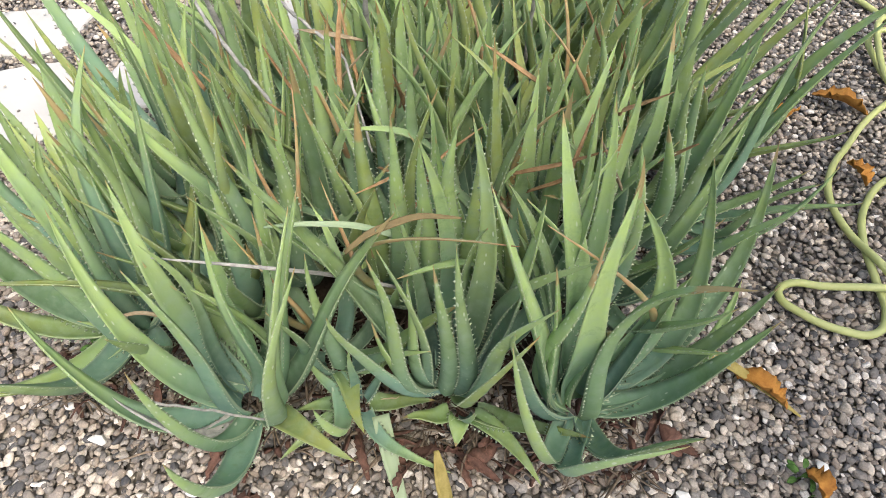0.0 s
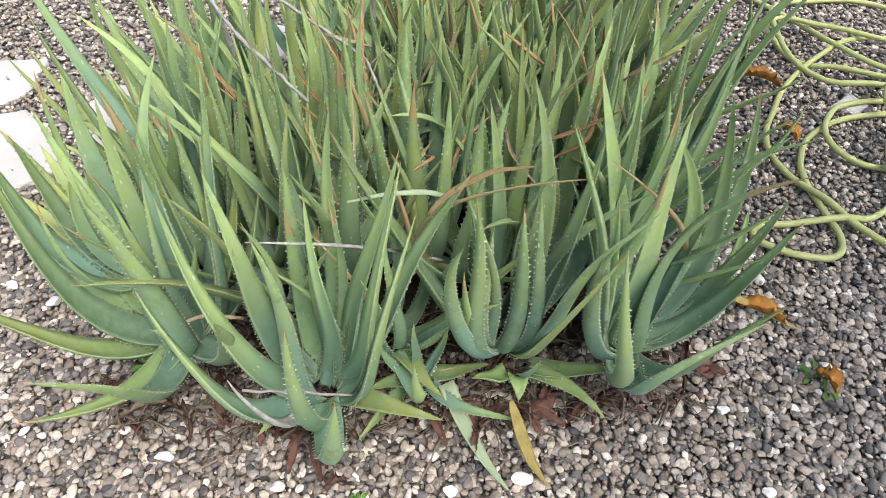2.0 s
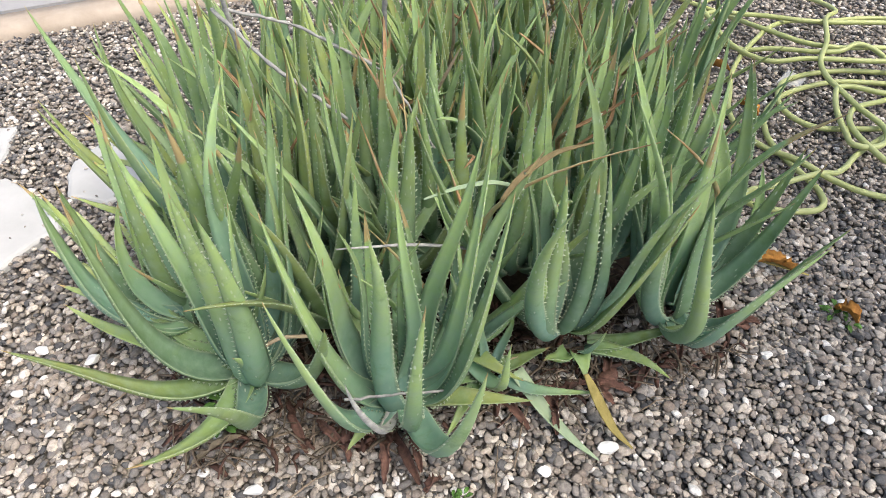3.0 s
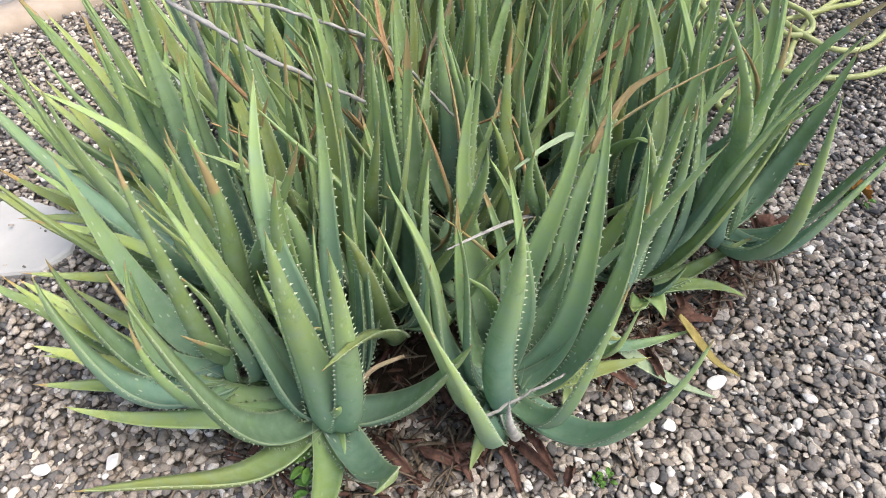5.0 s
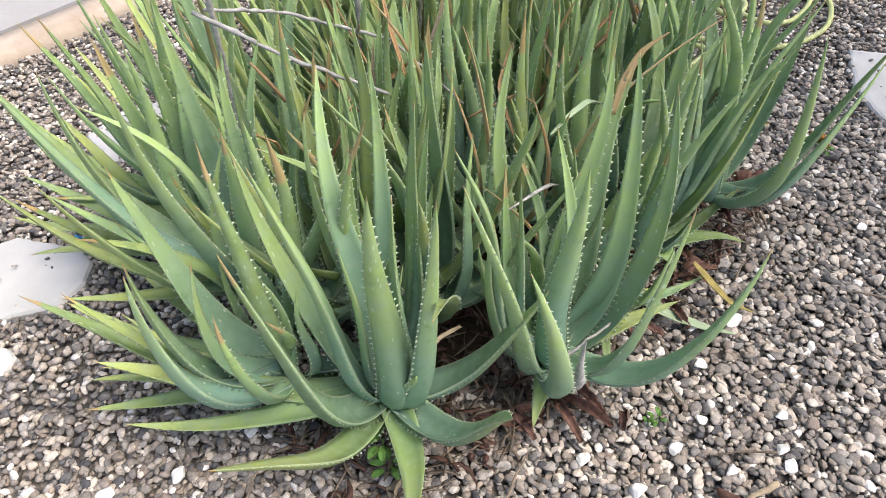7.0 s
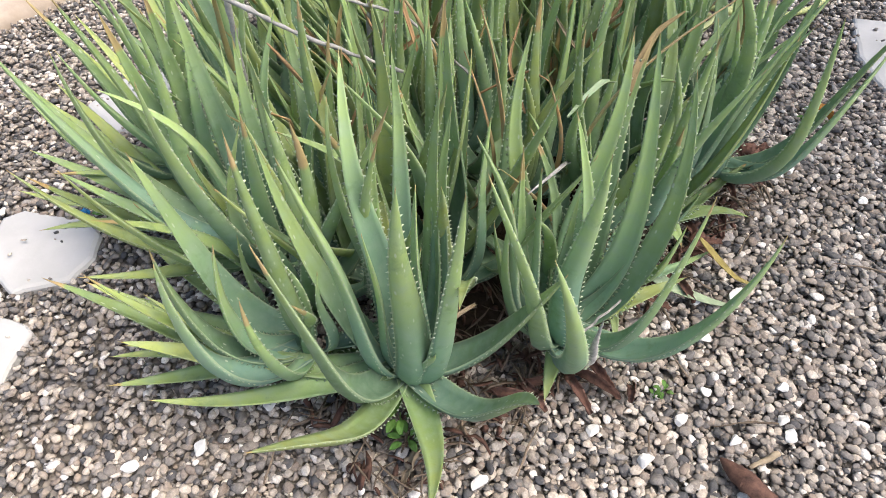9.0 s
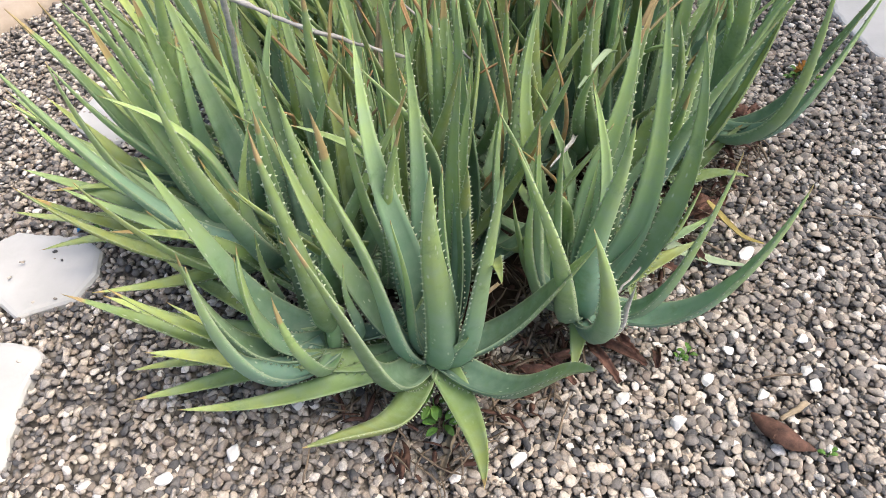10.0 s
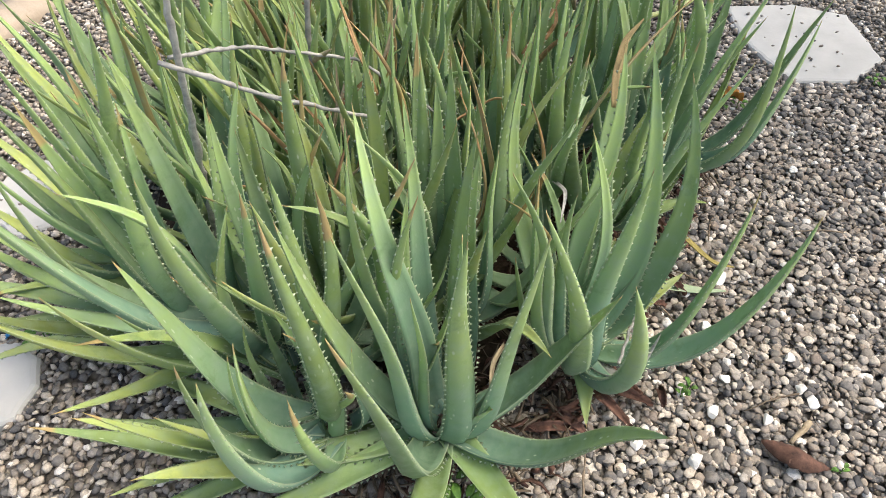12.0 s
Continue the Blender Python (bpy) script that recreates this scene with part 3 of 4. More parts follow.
aloe((-0.42, 1.42, 0.08), [
    (187, 0.277, 0.315, 0.12, 0.056, 0.0), (173, 0.200, 0.325, 0.10, 0.054, 0.05), (105, 0.344, 0.220, 0.14, 0.054, 0.0, O), (150, 0.220, 0.380, 0.08, 0.056, 0.04), (130, 0.260, 0.300, 0.10, 0.052, 0.0, O),
    (160, 0.120, 0.440, 0.04, 0.054, 0.0), (120, 0.140, 0.420, 0.05, 0.054, -0.05), (200, 0.120, 0.420, 0.06, 0.052, 0.0), (140, 0.330, 0.200, 0.12, 0.050, 0.06, O), (165, 0.300, 0.090, 0.08, 0.048, 0.0, O),
], 14, LUSH, 4, 0.42, spread=(4, 26))
aloe((-0.27, 1.58, 0.08), [
    (130, 0.200, 0.380, 0.08, 0.054, 0.0), (110, 0.280, 0.300, 0.10, 0.052, 0.04, O), (150, 0.250, 0.280, 0.12, 0.052, 0.0), (90, 0.200, 0.400, 0.06, 0.054, 0.0), (165, 0.150, 0.420, 0.05, 0.052, -0.05), (70, 0.200, 0.350, 0.08, 0.050, 0.0, O),
], 15, LUSH, 4, 0.42, spread=(4, 26))

# the rosettes of the middle rows
MIDDLE = [
    (-0.4, 0.97, [(88, 0.075, 0.426), (21, 0.074, 0.473), (-2, 0.026, 0.322)]),
    (-0.31, 0.9, [(7, 0.025, 0.472), (46, 0.059, 0.420), (-51, 0.068, 0.343)]),
    (-0.2, 0.97, [(-170, 0.066, 0.444), (-79, 0.110, 0.431), (74, 0.058, 0.420)]),
    (-0.07, 0.98, [(-86, 0.039, 0.420), (-49, 0.074, 0.420)]),
    (0.05, 0.96, [(-106, 0.085, 0.420), (-76, 0.049, 0.420), (-59, 0.082, 0.420)]),
    (0.18, 0.95, [(106, 0.082, 0.420), (63, 0.057, 0.420)]),
    (0.32, 0.96, [(162, 0.074, 0.420), (-157, 0.048, 0.420), (130, 0.043, 0.447)]),
] + [
    (-0.34, 1.1, [(-143, 0.064, 0.482), (101, 0.092, 0.420), (-65, 0.095, 0.420)]),
    (-0.22, 1.12, [(-50, 0.067, 0.420), (118, 0.076, 0.420), (95, 0.076, 0.420), (31, 0.021, 0.330)]),
    (-0.08, 1.13, [(109, 0.043, 0.420), (-86, 0.028, 0.420), (-43, 0.071, 0.420)]),
    (0.06, 1.12, [(-48, 0.083, 0.420), (71, 0.070, 0.420), (123, 0.056, 0.420)]),
    (0.2, 1.1, [(120, 0.048, 0.420), (64, 0.078, 0.420), (97, 0.056, 0.370)]),
    (0.36, 1.12, [(165, 0.066, 0.420), (19, 0.128, 0.420), (-46, 0.117, 0.420)]),
    (-0.5, 1.03, [(-96, 0.099, 0.428), (-85, 0.033, 0.402), (53, 0.053, 0.420), (70, 0.102, 0.420)]),
]
for n, (x, y, leaves) in enumerate(MIDDLE):
    aloe((x, y, 0.08), leaves, 50 + n, "tall green aloe rosette in the middle of the clump", 11, 0.40, (ALOE, ALOE_OLIVE, ALOE, ALOE, ALOE, ALOE, ALOE, ALOE_OLIVE, ALOE, ALOE if x > 0.25 else ALOE_DRY), (6, 50))

# the packed rosettes behind
rng = np.random.default_rng(23)
CLUMP = [(-0.44, 0.98), (-0.50, 1.27), (-0.42, 1.42), (-0.28, 1.54), (-0.1, 1.68), (0.3, 1.85), (0.47, 1.5), (0.47, 1.06), (0.42, 1.06), (0.3, 1.16), (-0.3, 1.16), (-0.5, 1.1)]
placed = [(-0.47, 0.80), (-0.235, 0.69), (0.28, 0.75), (0.07, 0.775), (-0.555, 0.92), (-0.12, 0.79), (-0.48, 1.14), (-0.50, 1.27), (-0.42, 1.42), (-0.27, 1.58)] + [(x, y) for x, y, _ in MIDDLE]
for _ in range(4000):
    p = (rng.uniform(-0.7, 0.6), rng.uniform(0.9, 1.95))
    if inside(*p, CLUMP) and all(math.hypot(p[0] - q[0], p[1] - q[1]) > 0.122 for q in placed):
        placed.append(p)
        edge = min(abs(p[0] + 0.54), abs(p[0] - 0.54), abs(p[1] - 1.9)) < 0.12
        aloe((p[0], p[1], 0.07), [], 100 + len(placed), "crowded green aloe rosette in a dense clump", 15, rng.uniform(0.38, 0.48),
             (ALOE, ALOE_OLIVE, ALOE, ALOE_OLIVE, ALOE, ALOE_OLIVE, ALOE, ALOE_OLIVE, ALOE, ALOE if edge else ALOE_DRY), (3, 44 if edge else 56))


# ---- garden hose ----
def hose(points, radius, label):
    cu = bpy.data.curves.new("garden_hose", "CURVE")
    cu.dimensions, cu.bevel_depth, cu.bevel_resolution, cu.resolution_u, cu.use_fill_caps = "3D", radius, 3, 8, True
    sp = cu.splines.new("BEZIER")
    sp.bezier_points.add(len(points) - 1)
    for bp, p in zip(sp.bezier_points, points):
        bp.co = p
        bp.handle_left_type = bp.handle_right_type = "AUTO"
    cu.materials.append(HOSE)
    tmp = bpy.data.objects.new("tmp", cu)
    me = bpy.data.meshes.new_from_object(tmp)
    bpy.data.objects.remove(tmp)
    return tagged(new("garden_hose", me), label, "hose")


Z = 0.019
hose([(x, y, Z + dz) for x, y, dz in (
    (1.75, 1.62, 0), (1.6, 1.3, 0), (1.2, 1.2, 0), (1.05, 1.143, 0), (0.95, 1.09, 0), (0.876, 1.078, 0.018), (0.754, 1.08, 0), (0.685, 1.076, 0), (0.665, 1.05, 0),
    (0.70, 1.012, 0), (0.762, 0.985, 0), (0.824, 0.985, 0), (0.854, 1.03, 0), (0.852, 1.10, 0.004), (0.856, 1.215, 0), (0.882, 1.30, 0), (0.955, 1.389, 0),
    (1.117, 1.455, 0)) + ((1.3, 1.44, 0.0), (1.45, 1.33, 0), (1.42, 1.2, 0), (1.25, 1.19, 0.018), (1.106, 1.243, 0), (1.009, 1.282, 0), (0.974, 1.364, 0.01), (1.009, 1.435, 0.018),
    (1.111, 1.508, 0), (1.262, 1.514, 0), (1.5, 1.46, 0), (1.75, 1.55, 0.018), (1.7, 1.75, 0), (1.432, 1.808, 0), (1.262, 1.798, 0.018), (1.108, 1.709, 0.018), (0.974, 1.6, 0), (0.88, 1.47, 0),
    (0.836, 1.401, 0), (0.813, 1.315, 0), (0.83, 1.224, 0.0), (0.862, 1.134, 0.018), (0.904, 1.056, 0.01), (0.98, 0.99, 0), (1.13, 0.935, 0), (1.3, 0.97, 0), (1.43, 1.07, 0), (1.52, 1.2, 0),
    (1.42, 1.36, 0.02), (1.28, 1.32, 0.02), (1.10, 1.26, 0.03), (1.07, 1.13, 0.02), (1.12, 1.05, 0.0), (1.26, 1.03, 0.0), (1.42, 1.10, 0.02), (1.64, 1.22, 0.0), (1.8, 1.4, 0.0))],
    0.0076, "coiled yellow-green garden hose lying on the gravel")
hose([(x, y, Z + dz) for x, y, dz in (
    (1.03, 2.12, 0), (1.14, 1.93, 0), (1.17, 1.75, 0.03), (1.255, 1.612, 0.036), (1.49, 1.543, 0.03), (1.7, 1.44, 0.02), (1.78, 1.6, 0.03), (1.6, 1.69, 0.03), (1.34, 1.744, 0.04), (1.18, 1.853, 0.03),
    (1.04, 1.9, 0.018)) + ((1.03, 1.8, 0.0), (1.06, 1.70, 0.0), (1.13, 1.65, 0.02), (1.285, 1.555, 0.04), (1.37, 1.56, 0.05), (1.40, 1.43, 0.02), (1.30, 1.33, 0.03), (1.16, 1.38, 0.04), (1.13, 1.36, 0.04),
    (1.05, 1.20, 0.02), (1.04, 1.155, 0.02), (1.15, 1.17, 0.02), (1.14, 1.30, 0.04), (1.18, 1.49, 0.04), (1.28, 1.605, 0.05), (1.37, 1.73, 0.05), (1.5, 1.85, 0.02), (1.44, 2.03, 0.0), (1.23, 2.05, 0.0), (1.10, 1.99, 0.02),
    (1.03, 1.86, 0.034), (1.06, 1.598, 0.02), (1.18, 1.545, 0.036), (1.43, 1.473, 0.036), (1.7, 1.5, 0.04), (2.2, 1.9, 0.0))],
    0.0076, "tangled yellow-green garden hose heaped in loose loops")


# ---- dead leaves, stalks and litter ----
def blade(points, width, skin, name="blade", curl=0.3, thick=0.0016, ends=(0.35, 0.05), twist=0.0, waves=0.0, seed=0):
    """A dry leaf or strip along the points: tapering, cupped across by curl, thin but solid."""
    rng = np.random.default_rng(seed)
    pts = np.array(points, float)
    m = 18
    # smooth line through the points
    seg = np.concatenate([[0], np.cumsum(np.linalg.norm(np.diff(pts, axis=0), axis=1))])
    t = np.linspace(0, seg[-1], m + 1)
    line = np.stack([np.interp(t, seg, pts[:, q]) for q in range(3)], 1)
    for _ in range(3):
        line[1:-1] = (line[:-2] + 2 * line[1:-1] + line[2:]) / 4
    verts, faces = [], []
    us = (-1, -0.5, 0, 0.5, 1)
    for i in range(m + 1):
        s = i / m
        d = unit(line[min(i + 1, m)] - line[max(i - 1, 0)])
        side = unit(np.cross(d, (0, 0, 1.0)))
        nrm = np.cross(side, d)
        a = radians(twist) * s
        side, nrm = side * math.cos(a) + nrm * math.sin(a), nrm * math.cos(a) - side * math.sin(a)
        w = width / 2 * ((1 - abs(2 * s - 1) ** 2.2) * (1 - max(ends)) + ends[0] * (1 - s) + ends[1] * s + 0.02)
        wob = waves * width * rng.normal(0, 0.5, 5)
        for lift in (0.0, -thick):
            for q, u in enumerate(us):
                verts.append(line[i] + side * u * w + nrm * (curl * w * u * u + lift + wob[q] * abs(u)))
    for i in range(m):
        a, b = i * 10, (i + 1) * 10
        for q in range(4):
            faces.append((a + q, a + q + 1, b + q + 1, b + q))
            faces.append((a + 5 + q + 1, a + 5 + q, b + 5 + q, b + 5 + q + 1))
        faces.append((a + 5, a, b, b + 5))
        faces.append((a + 4, a + 9, b + 9, b + 4))
    faces.append((0, 5, 6, 7, 8, 9, 4, 3, 2, 1))
    e = m * 10
    faces.append((e + 1, e + 2, e + 3, e + 4, e + 9, e + 8, e + 7, e + 6, e + 5, e))
    return mesh_of(name, verts, faces, skin)


def twig_mesh(points, r0, r1, skin, seed=0, rough=0.12, scales=0.0):
    """A thin dry stalk: tapered, a little crooked."""
    rng = np.random.default_rng(seed)
    pts = np.array(points, float)
    seg = np.concatenate([[0], np.cumsum(np.linalg.norm(np.diff(pts, axis=0), axis=1))])
    m = max(6, int(seg[-1] / 0.012))
    t = np.linspace(0, seg[-1], m + 1)
    line = np.stack([np.interp(t, seg, pts[:, q]) for q in range(3)], 1)
    line[1:-1] += rng.normal(0, 0.0008, (m - 1, 3))
    verts, faces, k = [], [], 6
    for i in range(m + 1):
        d = unit(line[min(i + 1, m)] - line[max(i - 1, 0)])
        a = unit(np.cross(d, (0.3, 0.2, 1.0)))
        b = np.cross(d, a)
        r = (r0 + (r1 - r0) * i / m) * (1 + rng.normal(0, rough) + (scales if i % 2 else 0))
        for q in range(k):
            f = 2 * math.pi * q / k
            verts.append(line[i] + a * r * math.cos(f) + b * r * math.sin(f))
    for i in range(m):
        for q in range(k):
            p = (q + 1) % k
            faces.append((i * k + q, i * k + p, (i + 1) * k + p, (i + 1) * k + q))
    faces += [tuple(range(k))[::-1], tuple(m * k + q for q in range(k))]
    return mesh_of("stalk", verts, faces, skin)


def lying(name, points, width, skin, label, category, seed=0, group="", **kw):
    return tagged(new(name, blade(points, width, skin, name, seed=seed, **kw)), label, category, group)


def stick(name, points, r0, r1, skin, label, seed=0, group="", **kw):
    return tagged(new(name, twig_mesh(points, r0, r1, skin, seed, **kw)), label, "stalk", group)


# shed aloe leaves lying on the gravel in front of the clump
lying("fallen_aloe_leaf", [(-0.03, 0.70, 0.06), (0.0, 0.63, 0.03), (0.03, 0.57, 0.02), (0.06, 0.528, 0.017)], 0.034, O, "limp green fallen aloe leaf on the gravel", "leaf", 1, ends=(0.8, 0.05))
lying("yellow_aloe_leaf", [(0.07, 0.64, 0.10), (0.085, 0.60, 0.06), (0.10, 0.565, 0.03), (0.122, 0.532, 0.02)], 0.024, YELLOW, "withered yellow aloe leaf hanging to the gravel", "leaf", 2, ends=(0.3, 0.1), twist=25)
lying("yellow_aloe_leaf", [(0.50, 0.91, 0.03), (0.56, 0.875, 0.03), (0.62, 0.835, 0.022), (0.66, 0.805, 0.018)], 0.026, YELLOW, "long yellow-green withered aloe leaf on the gravel", "leaf", 3, ends=(0.8, 0.1))
for n, (x, y, a, size, mat) in enumerate((
        (-0.332, 0.665, 80, 0.085, RUST), (-0.247, 0.617, 100, 0.12, RUST), (-0.272, 0.625, 70, 0.11, RUST), (-0.225, 0.628, 85, 0.10, RUST), (-0.322, 0.67, 150, 0.08, RUST), (0.002, 0.672, 170, 0.095, RUST), (0.149, 0.69, 60, 0.075, RUST),
        (0.455, 0.722, 165, 0.060, RUST), (-0.214, 0.552, 30, 0.035, RUST), (-0.54, 0.70, 20, 0.10, STRAW), (-0.415, 0.715, 100, 0.12, RUST), (0.114, 0.640, 120, 0.05, RUST), (0.36, 0.79, 10, 0.06, RUST),
        (0.30, 0.70, 60, 0.05, RUST), (0.06, 0.66, 20, 0.10, RUST), (0.13, 0.655, 150, 0.09, RUST), (-0.05, 0.65, 110, 0.09, RUST), (0.21, 0.66, 35, 0.08, RUST), (0.02, 0.62, 70, 0.07, RUST), (0.42, 0.76, 60, 0.07, RUST), (-0.36, 0.68, 120, 0.10, RUST), (-0.10, 0.68, 40, 0.08, STRAW), (-0.02, 0.74, 10, 0.09, STRAW))):
    c, sn = math.cos(radians(a)) * size / 2, math.sin(radians(a)) * size / 2
    lying("dead_leaf", [(x - c, y - sn, 0.018), (x, y, 0.034), (x + c, y + sn, 0.016)], 0.012 + 0.045 * size, mat,
          "crumpled rust-brown dead leaf on the gravel" if mat is RUST else "brittle straw-coloured dead leaf at the plant's foot", "dead leaf", 20 + n, "dead leaves", curl=1.3, waves=0.42, ends=(0.3, 0.12), twist=70)
for n, (x, y, a, size) in enumerate(((0.0, 0.655, 165, 0.075), (0.135, 0.668, 40, 0.07), (0.44, 0.735, 120, 0.06))):
    c, sn = math.cos(radians(a)) * size / 2, math.sin(radians(a)) * size / 2
    lying("brown_leaf", [(x - c, y - sn, 0.022), (x, y, 0.040), (x + c, y + sn, 0.022)], 0.036, RUST, "broad red-brown dead leaf at the foot of the aloes", "dead leaf", 44 + n, "dead leaves", curl=-0.5, waves=0.10, ends=(0.25, 0.1), twist=20)
lying("brown_leaf", [(-0.203, 0.398, 0.020), (-0.207, 0.35, 0.040), (-0.195, 0.30, 0.018)], 0.040, RUST, "large curled brown leaf lying on the gravel", "dead leaf", 40, "dead leaves", curl=-0.7, waves=0.08, ends=(0.1, 0.05), twist=25)
for n, (x, y, a, size) in enumerate(((0.60, 0.845, -35, 0.10), (0.90, 1.62, -28, 0.13), (0.66, 0.69, -70, 0.05), (0.885, 1.39, -70, 0.07), (0.765, 1.56, 40, 0.09))):
    c, sn = math.cos(radians(a)) * size / 2, math.sin(radians(a)) * size / 2
    lying("orange_leaf", [(x - c, y - sn, 0.022), (x, y, 0.034), (x + c, y + sn, 0.02)], 0.028 + 0.16 * size, ORANGE, "dry orange-yellow leaf curled on the gravel", "dead leaf", 50 + n, "dead leaves",
          curl=0.9, waves=0.16, ends=(0.15, 0.05), twist=35)

# dry flower stalks and grey withered strips in the clump
stick("dry_flower_stalk", [(-0.437, 1.233, 0.521), (-0.357, 1.14, 0.458), (-0.243, 1.052, 0.386)], 0.0033, 0.0026, GREYDRY, "dry grey flower stalk caught among the leaves", 60, "dry flower stalks", scales=0.3)
stick("dry_flower_stalk", [(-0.42, 1.235, 0.518), (-0.302, 1.238, 0.475), (-0.15, 1.16, 0.40), (-0.09, 1.05, 0.30)], 0.0028, 0.0020, GREYDRY, "dry grey flower stalk caught among the leaves", 61, "dry flower stalks", scales=0.35)
stick("dry_flower_stalk", [(-0.393, 1.34, 0.05), (-0.403, 1.28, 0.30), (-0.412, 1.23, 0.50), (-0.42, 1.18, 0.70)], 0.0060, 0.0042, GREYDRY, "thick dry grey flower stalk standing in the clump", 62, "dry flower stalks")
stick("dry_flower_stalk", [(-0.147, 1.31, 0.05), (-0.138, 1.284, 0.30), (-0.129, 1.25, 0.64)], 0.0058, 0.0045, GREYDRY, "thick dry grey flower stalk standing in the clump", 63, "dry flower stalks")
stick("dry_flower_stalk", [(0.14, 1.45, 0.05), (0.16, 1.46, 0.60)], 0.0050, 0.0040, GREYDRY, "thick dry grey flower stalk standing in the clump", 64, "dry flower stalks")
lying("dry_strip", [(-0.305, 0.735, 0.395), (-0.20, 0.77, 0.345), (-0.11, 0.82, 0.27), (-0.025, 0.862, 0.19)], 0.009, GREYDRY, "silvery dry leaf strip lying across the leaves", "dry leaf", 65, ends=(0.1, 0.7), curl=0.8)
stick("dry_twig", [(-0.329, 0.616, 0.215), (-0.179, 0.634, 0.155)], 0.0024, 0.0020, GREYDRY, "thin pale dry twig at the foot of an aloe", 66, rough=0.03)
lying("dry_strip", [(-0.479, 0.745, 0.178), (-0.46, 0.735, 0.20), (-0.41, 0.76, 0.20), (-0.356, 0.769, 0.174)], 0.008, STRAW, "curled straw-coloured dry leaf strip", "dry leaf", 67, curl=0.9, ends=(0.1, 0.6))
lying("orange_strip", [(-0.06, 0.77, 0.40), (-0.03, 0.785, 0.427), (0.03, 0.80, 0.452), (0.085, 0.794, 0.463)], 0.013, ALOE_TAN, "drying tan aloe leaf lying across the others", "dry leaf", 68, ends=(0.45, 0.1))
lying("green_strip", [(-0.17, 0.79, 0.41), (-0.12, 0.80, 0.412), (-0.06, 0.815, 0.40), (-0.014, 0.829, 0.37)], 0.013, O, "thin green aloe leaf lying across the others", "leaf", 70, ends=(0.2, 0.8), curl=0.6)
stick("pale_wood_sliver", [(-0.137, 0.343, 0.022), (-0.189, 0.360, 0.024)], 0.005, 0.0035, STRAW, "splintered pale wood sliver on the gravel", 69)
for n, (x, y, a, size) in enumerate(((-0.13, 0.40, 140, 0.10), (-0.11, 0.55, 70, 0.09), (-0.25, 0.49, 30, 0.06), (0.05, 0.62, 100, 0.08), (-0.40, 0.60, 20, 0.10), (-0.56, 0.78, 20, 0.14), (-0.68, 0.86, 35, 0.12), (0.20, 0.60, 10, 0.07),
                                     (-0.05, 0.60, 60, 0.12), (0.30, 0.42, 120, 0.10))):
    c, sn = math.cos(radians(a)) * size / 2, math.sin(radians(a)) * size / 2
    stick("dry_twig", [(x - c, y - sn, 0.020), (x, y + 0.004, 0.024), (x + c, y + sn, 0.019)], 0.0018, 0.0010, TWIG, "thin brown dry twig lying on the gravel", 80 + n, "twigs", rough=0.2)

# narrow dried leaves leaning among the green ones
rng = np.random.default_rng(31)
for n in range(40):
    p = np.array([rng.uniform(-0.38, 0.38), rng.uniform(0.95, 1.55), rng.uniform(0.22, 0.38)])
    a, rise, size = rng.uniform(0, 2 * math.pi), rng.uniform(0.6, 2.6), rng.uniform(0.10, 0.20)
    d = unit((math.cos(a), math.sin(a), rise)) * size
    bow = np.array([-d[1], d[0], rng.uniform(-0.05, 0.05)]) * rng.normal(0, 0.18)
    lying("dried_aloe_leaf", [p, p + d * 0.5 + bow, p + d], rng.uniform(0.007, 0.013), SALMON if n % 4 else STRAW, "narrow dried salmon-brown aloe leaf among green leaves" if n % 4 else "narrow dried straw-coloured aloe leaf among green leaves",
          "dry leaf", 500 + n, "dried leaves", curl=0.7, ends=(0.5, 0.05), twist=rng.uniform(-90, 90))

# straw litter between the front rosettes
rng = np.random.default_rng(77)


def litter(count, low, high, w0, w1, z1, skin, label):
    verts, faces = [], []
    for _ in range(count):
        x = rng.uniform(-0.62, 0.42)
        y = rng.uniform(0.63, 0.90) + 0.18 * max(0.0, -x - 0.4) + 0.05 * max(0.0, x)
        a, size, w = rng.uniform(0, math.pi), rng.uniform(low, high), rng.uniform(w0, w1)
        d, sd = np.array([math.cos(a), math.sin(a), rng.normal(0, 0.16)]), np.array([-math.sin(a), math.cos(a), rng.normal(0, 0.4)])
        c = np.array([x, y, rng.uniform(0.016, z1)])
        at = len(verts)
        bend = np.array([0, 0, rng.uniform(0.0, 0.012)]) + sd * rng.normal(0, 0.12) * size
        for k, q in ((-0.5, 0.6), (-0.2, 1.0), (0.15, 0.9), (0.5, 0.2)):
            m = c + d * size * k + bend * (1 - abs(2 * k))
            verts += [m + sd * w * q, m - sd * w * q, m + np.array([0, 0, -0.0015 - 0.3 * w])]
        for r in (0, 3, 6):
            for q in range(3):
                p = (q + 1) % 3
                faces.append((at + r + q, at + r + p, at + r + 3 + p, at + r + 3 + q))
        faces += [(at, at + 2, at + 1), (at + 9, at + 10, at + 11)]
    tagged(new("leaf_litter", mesh_of("leaf_litter", verts, faces, skin)), label, "litter", kind="stuff")


litter(620, 0.02, 0.075, 0.0010, 0.003, 0.032, TWIG, "dry brown straw litter at the foot of the aloes")
litter(330, 0.012, 0.05, 0.0015, 0.006, 0.032, RUST, "crumbled brown leaf litter at the foot of the aloes")


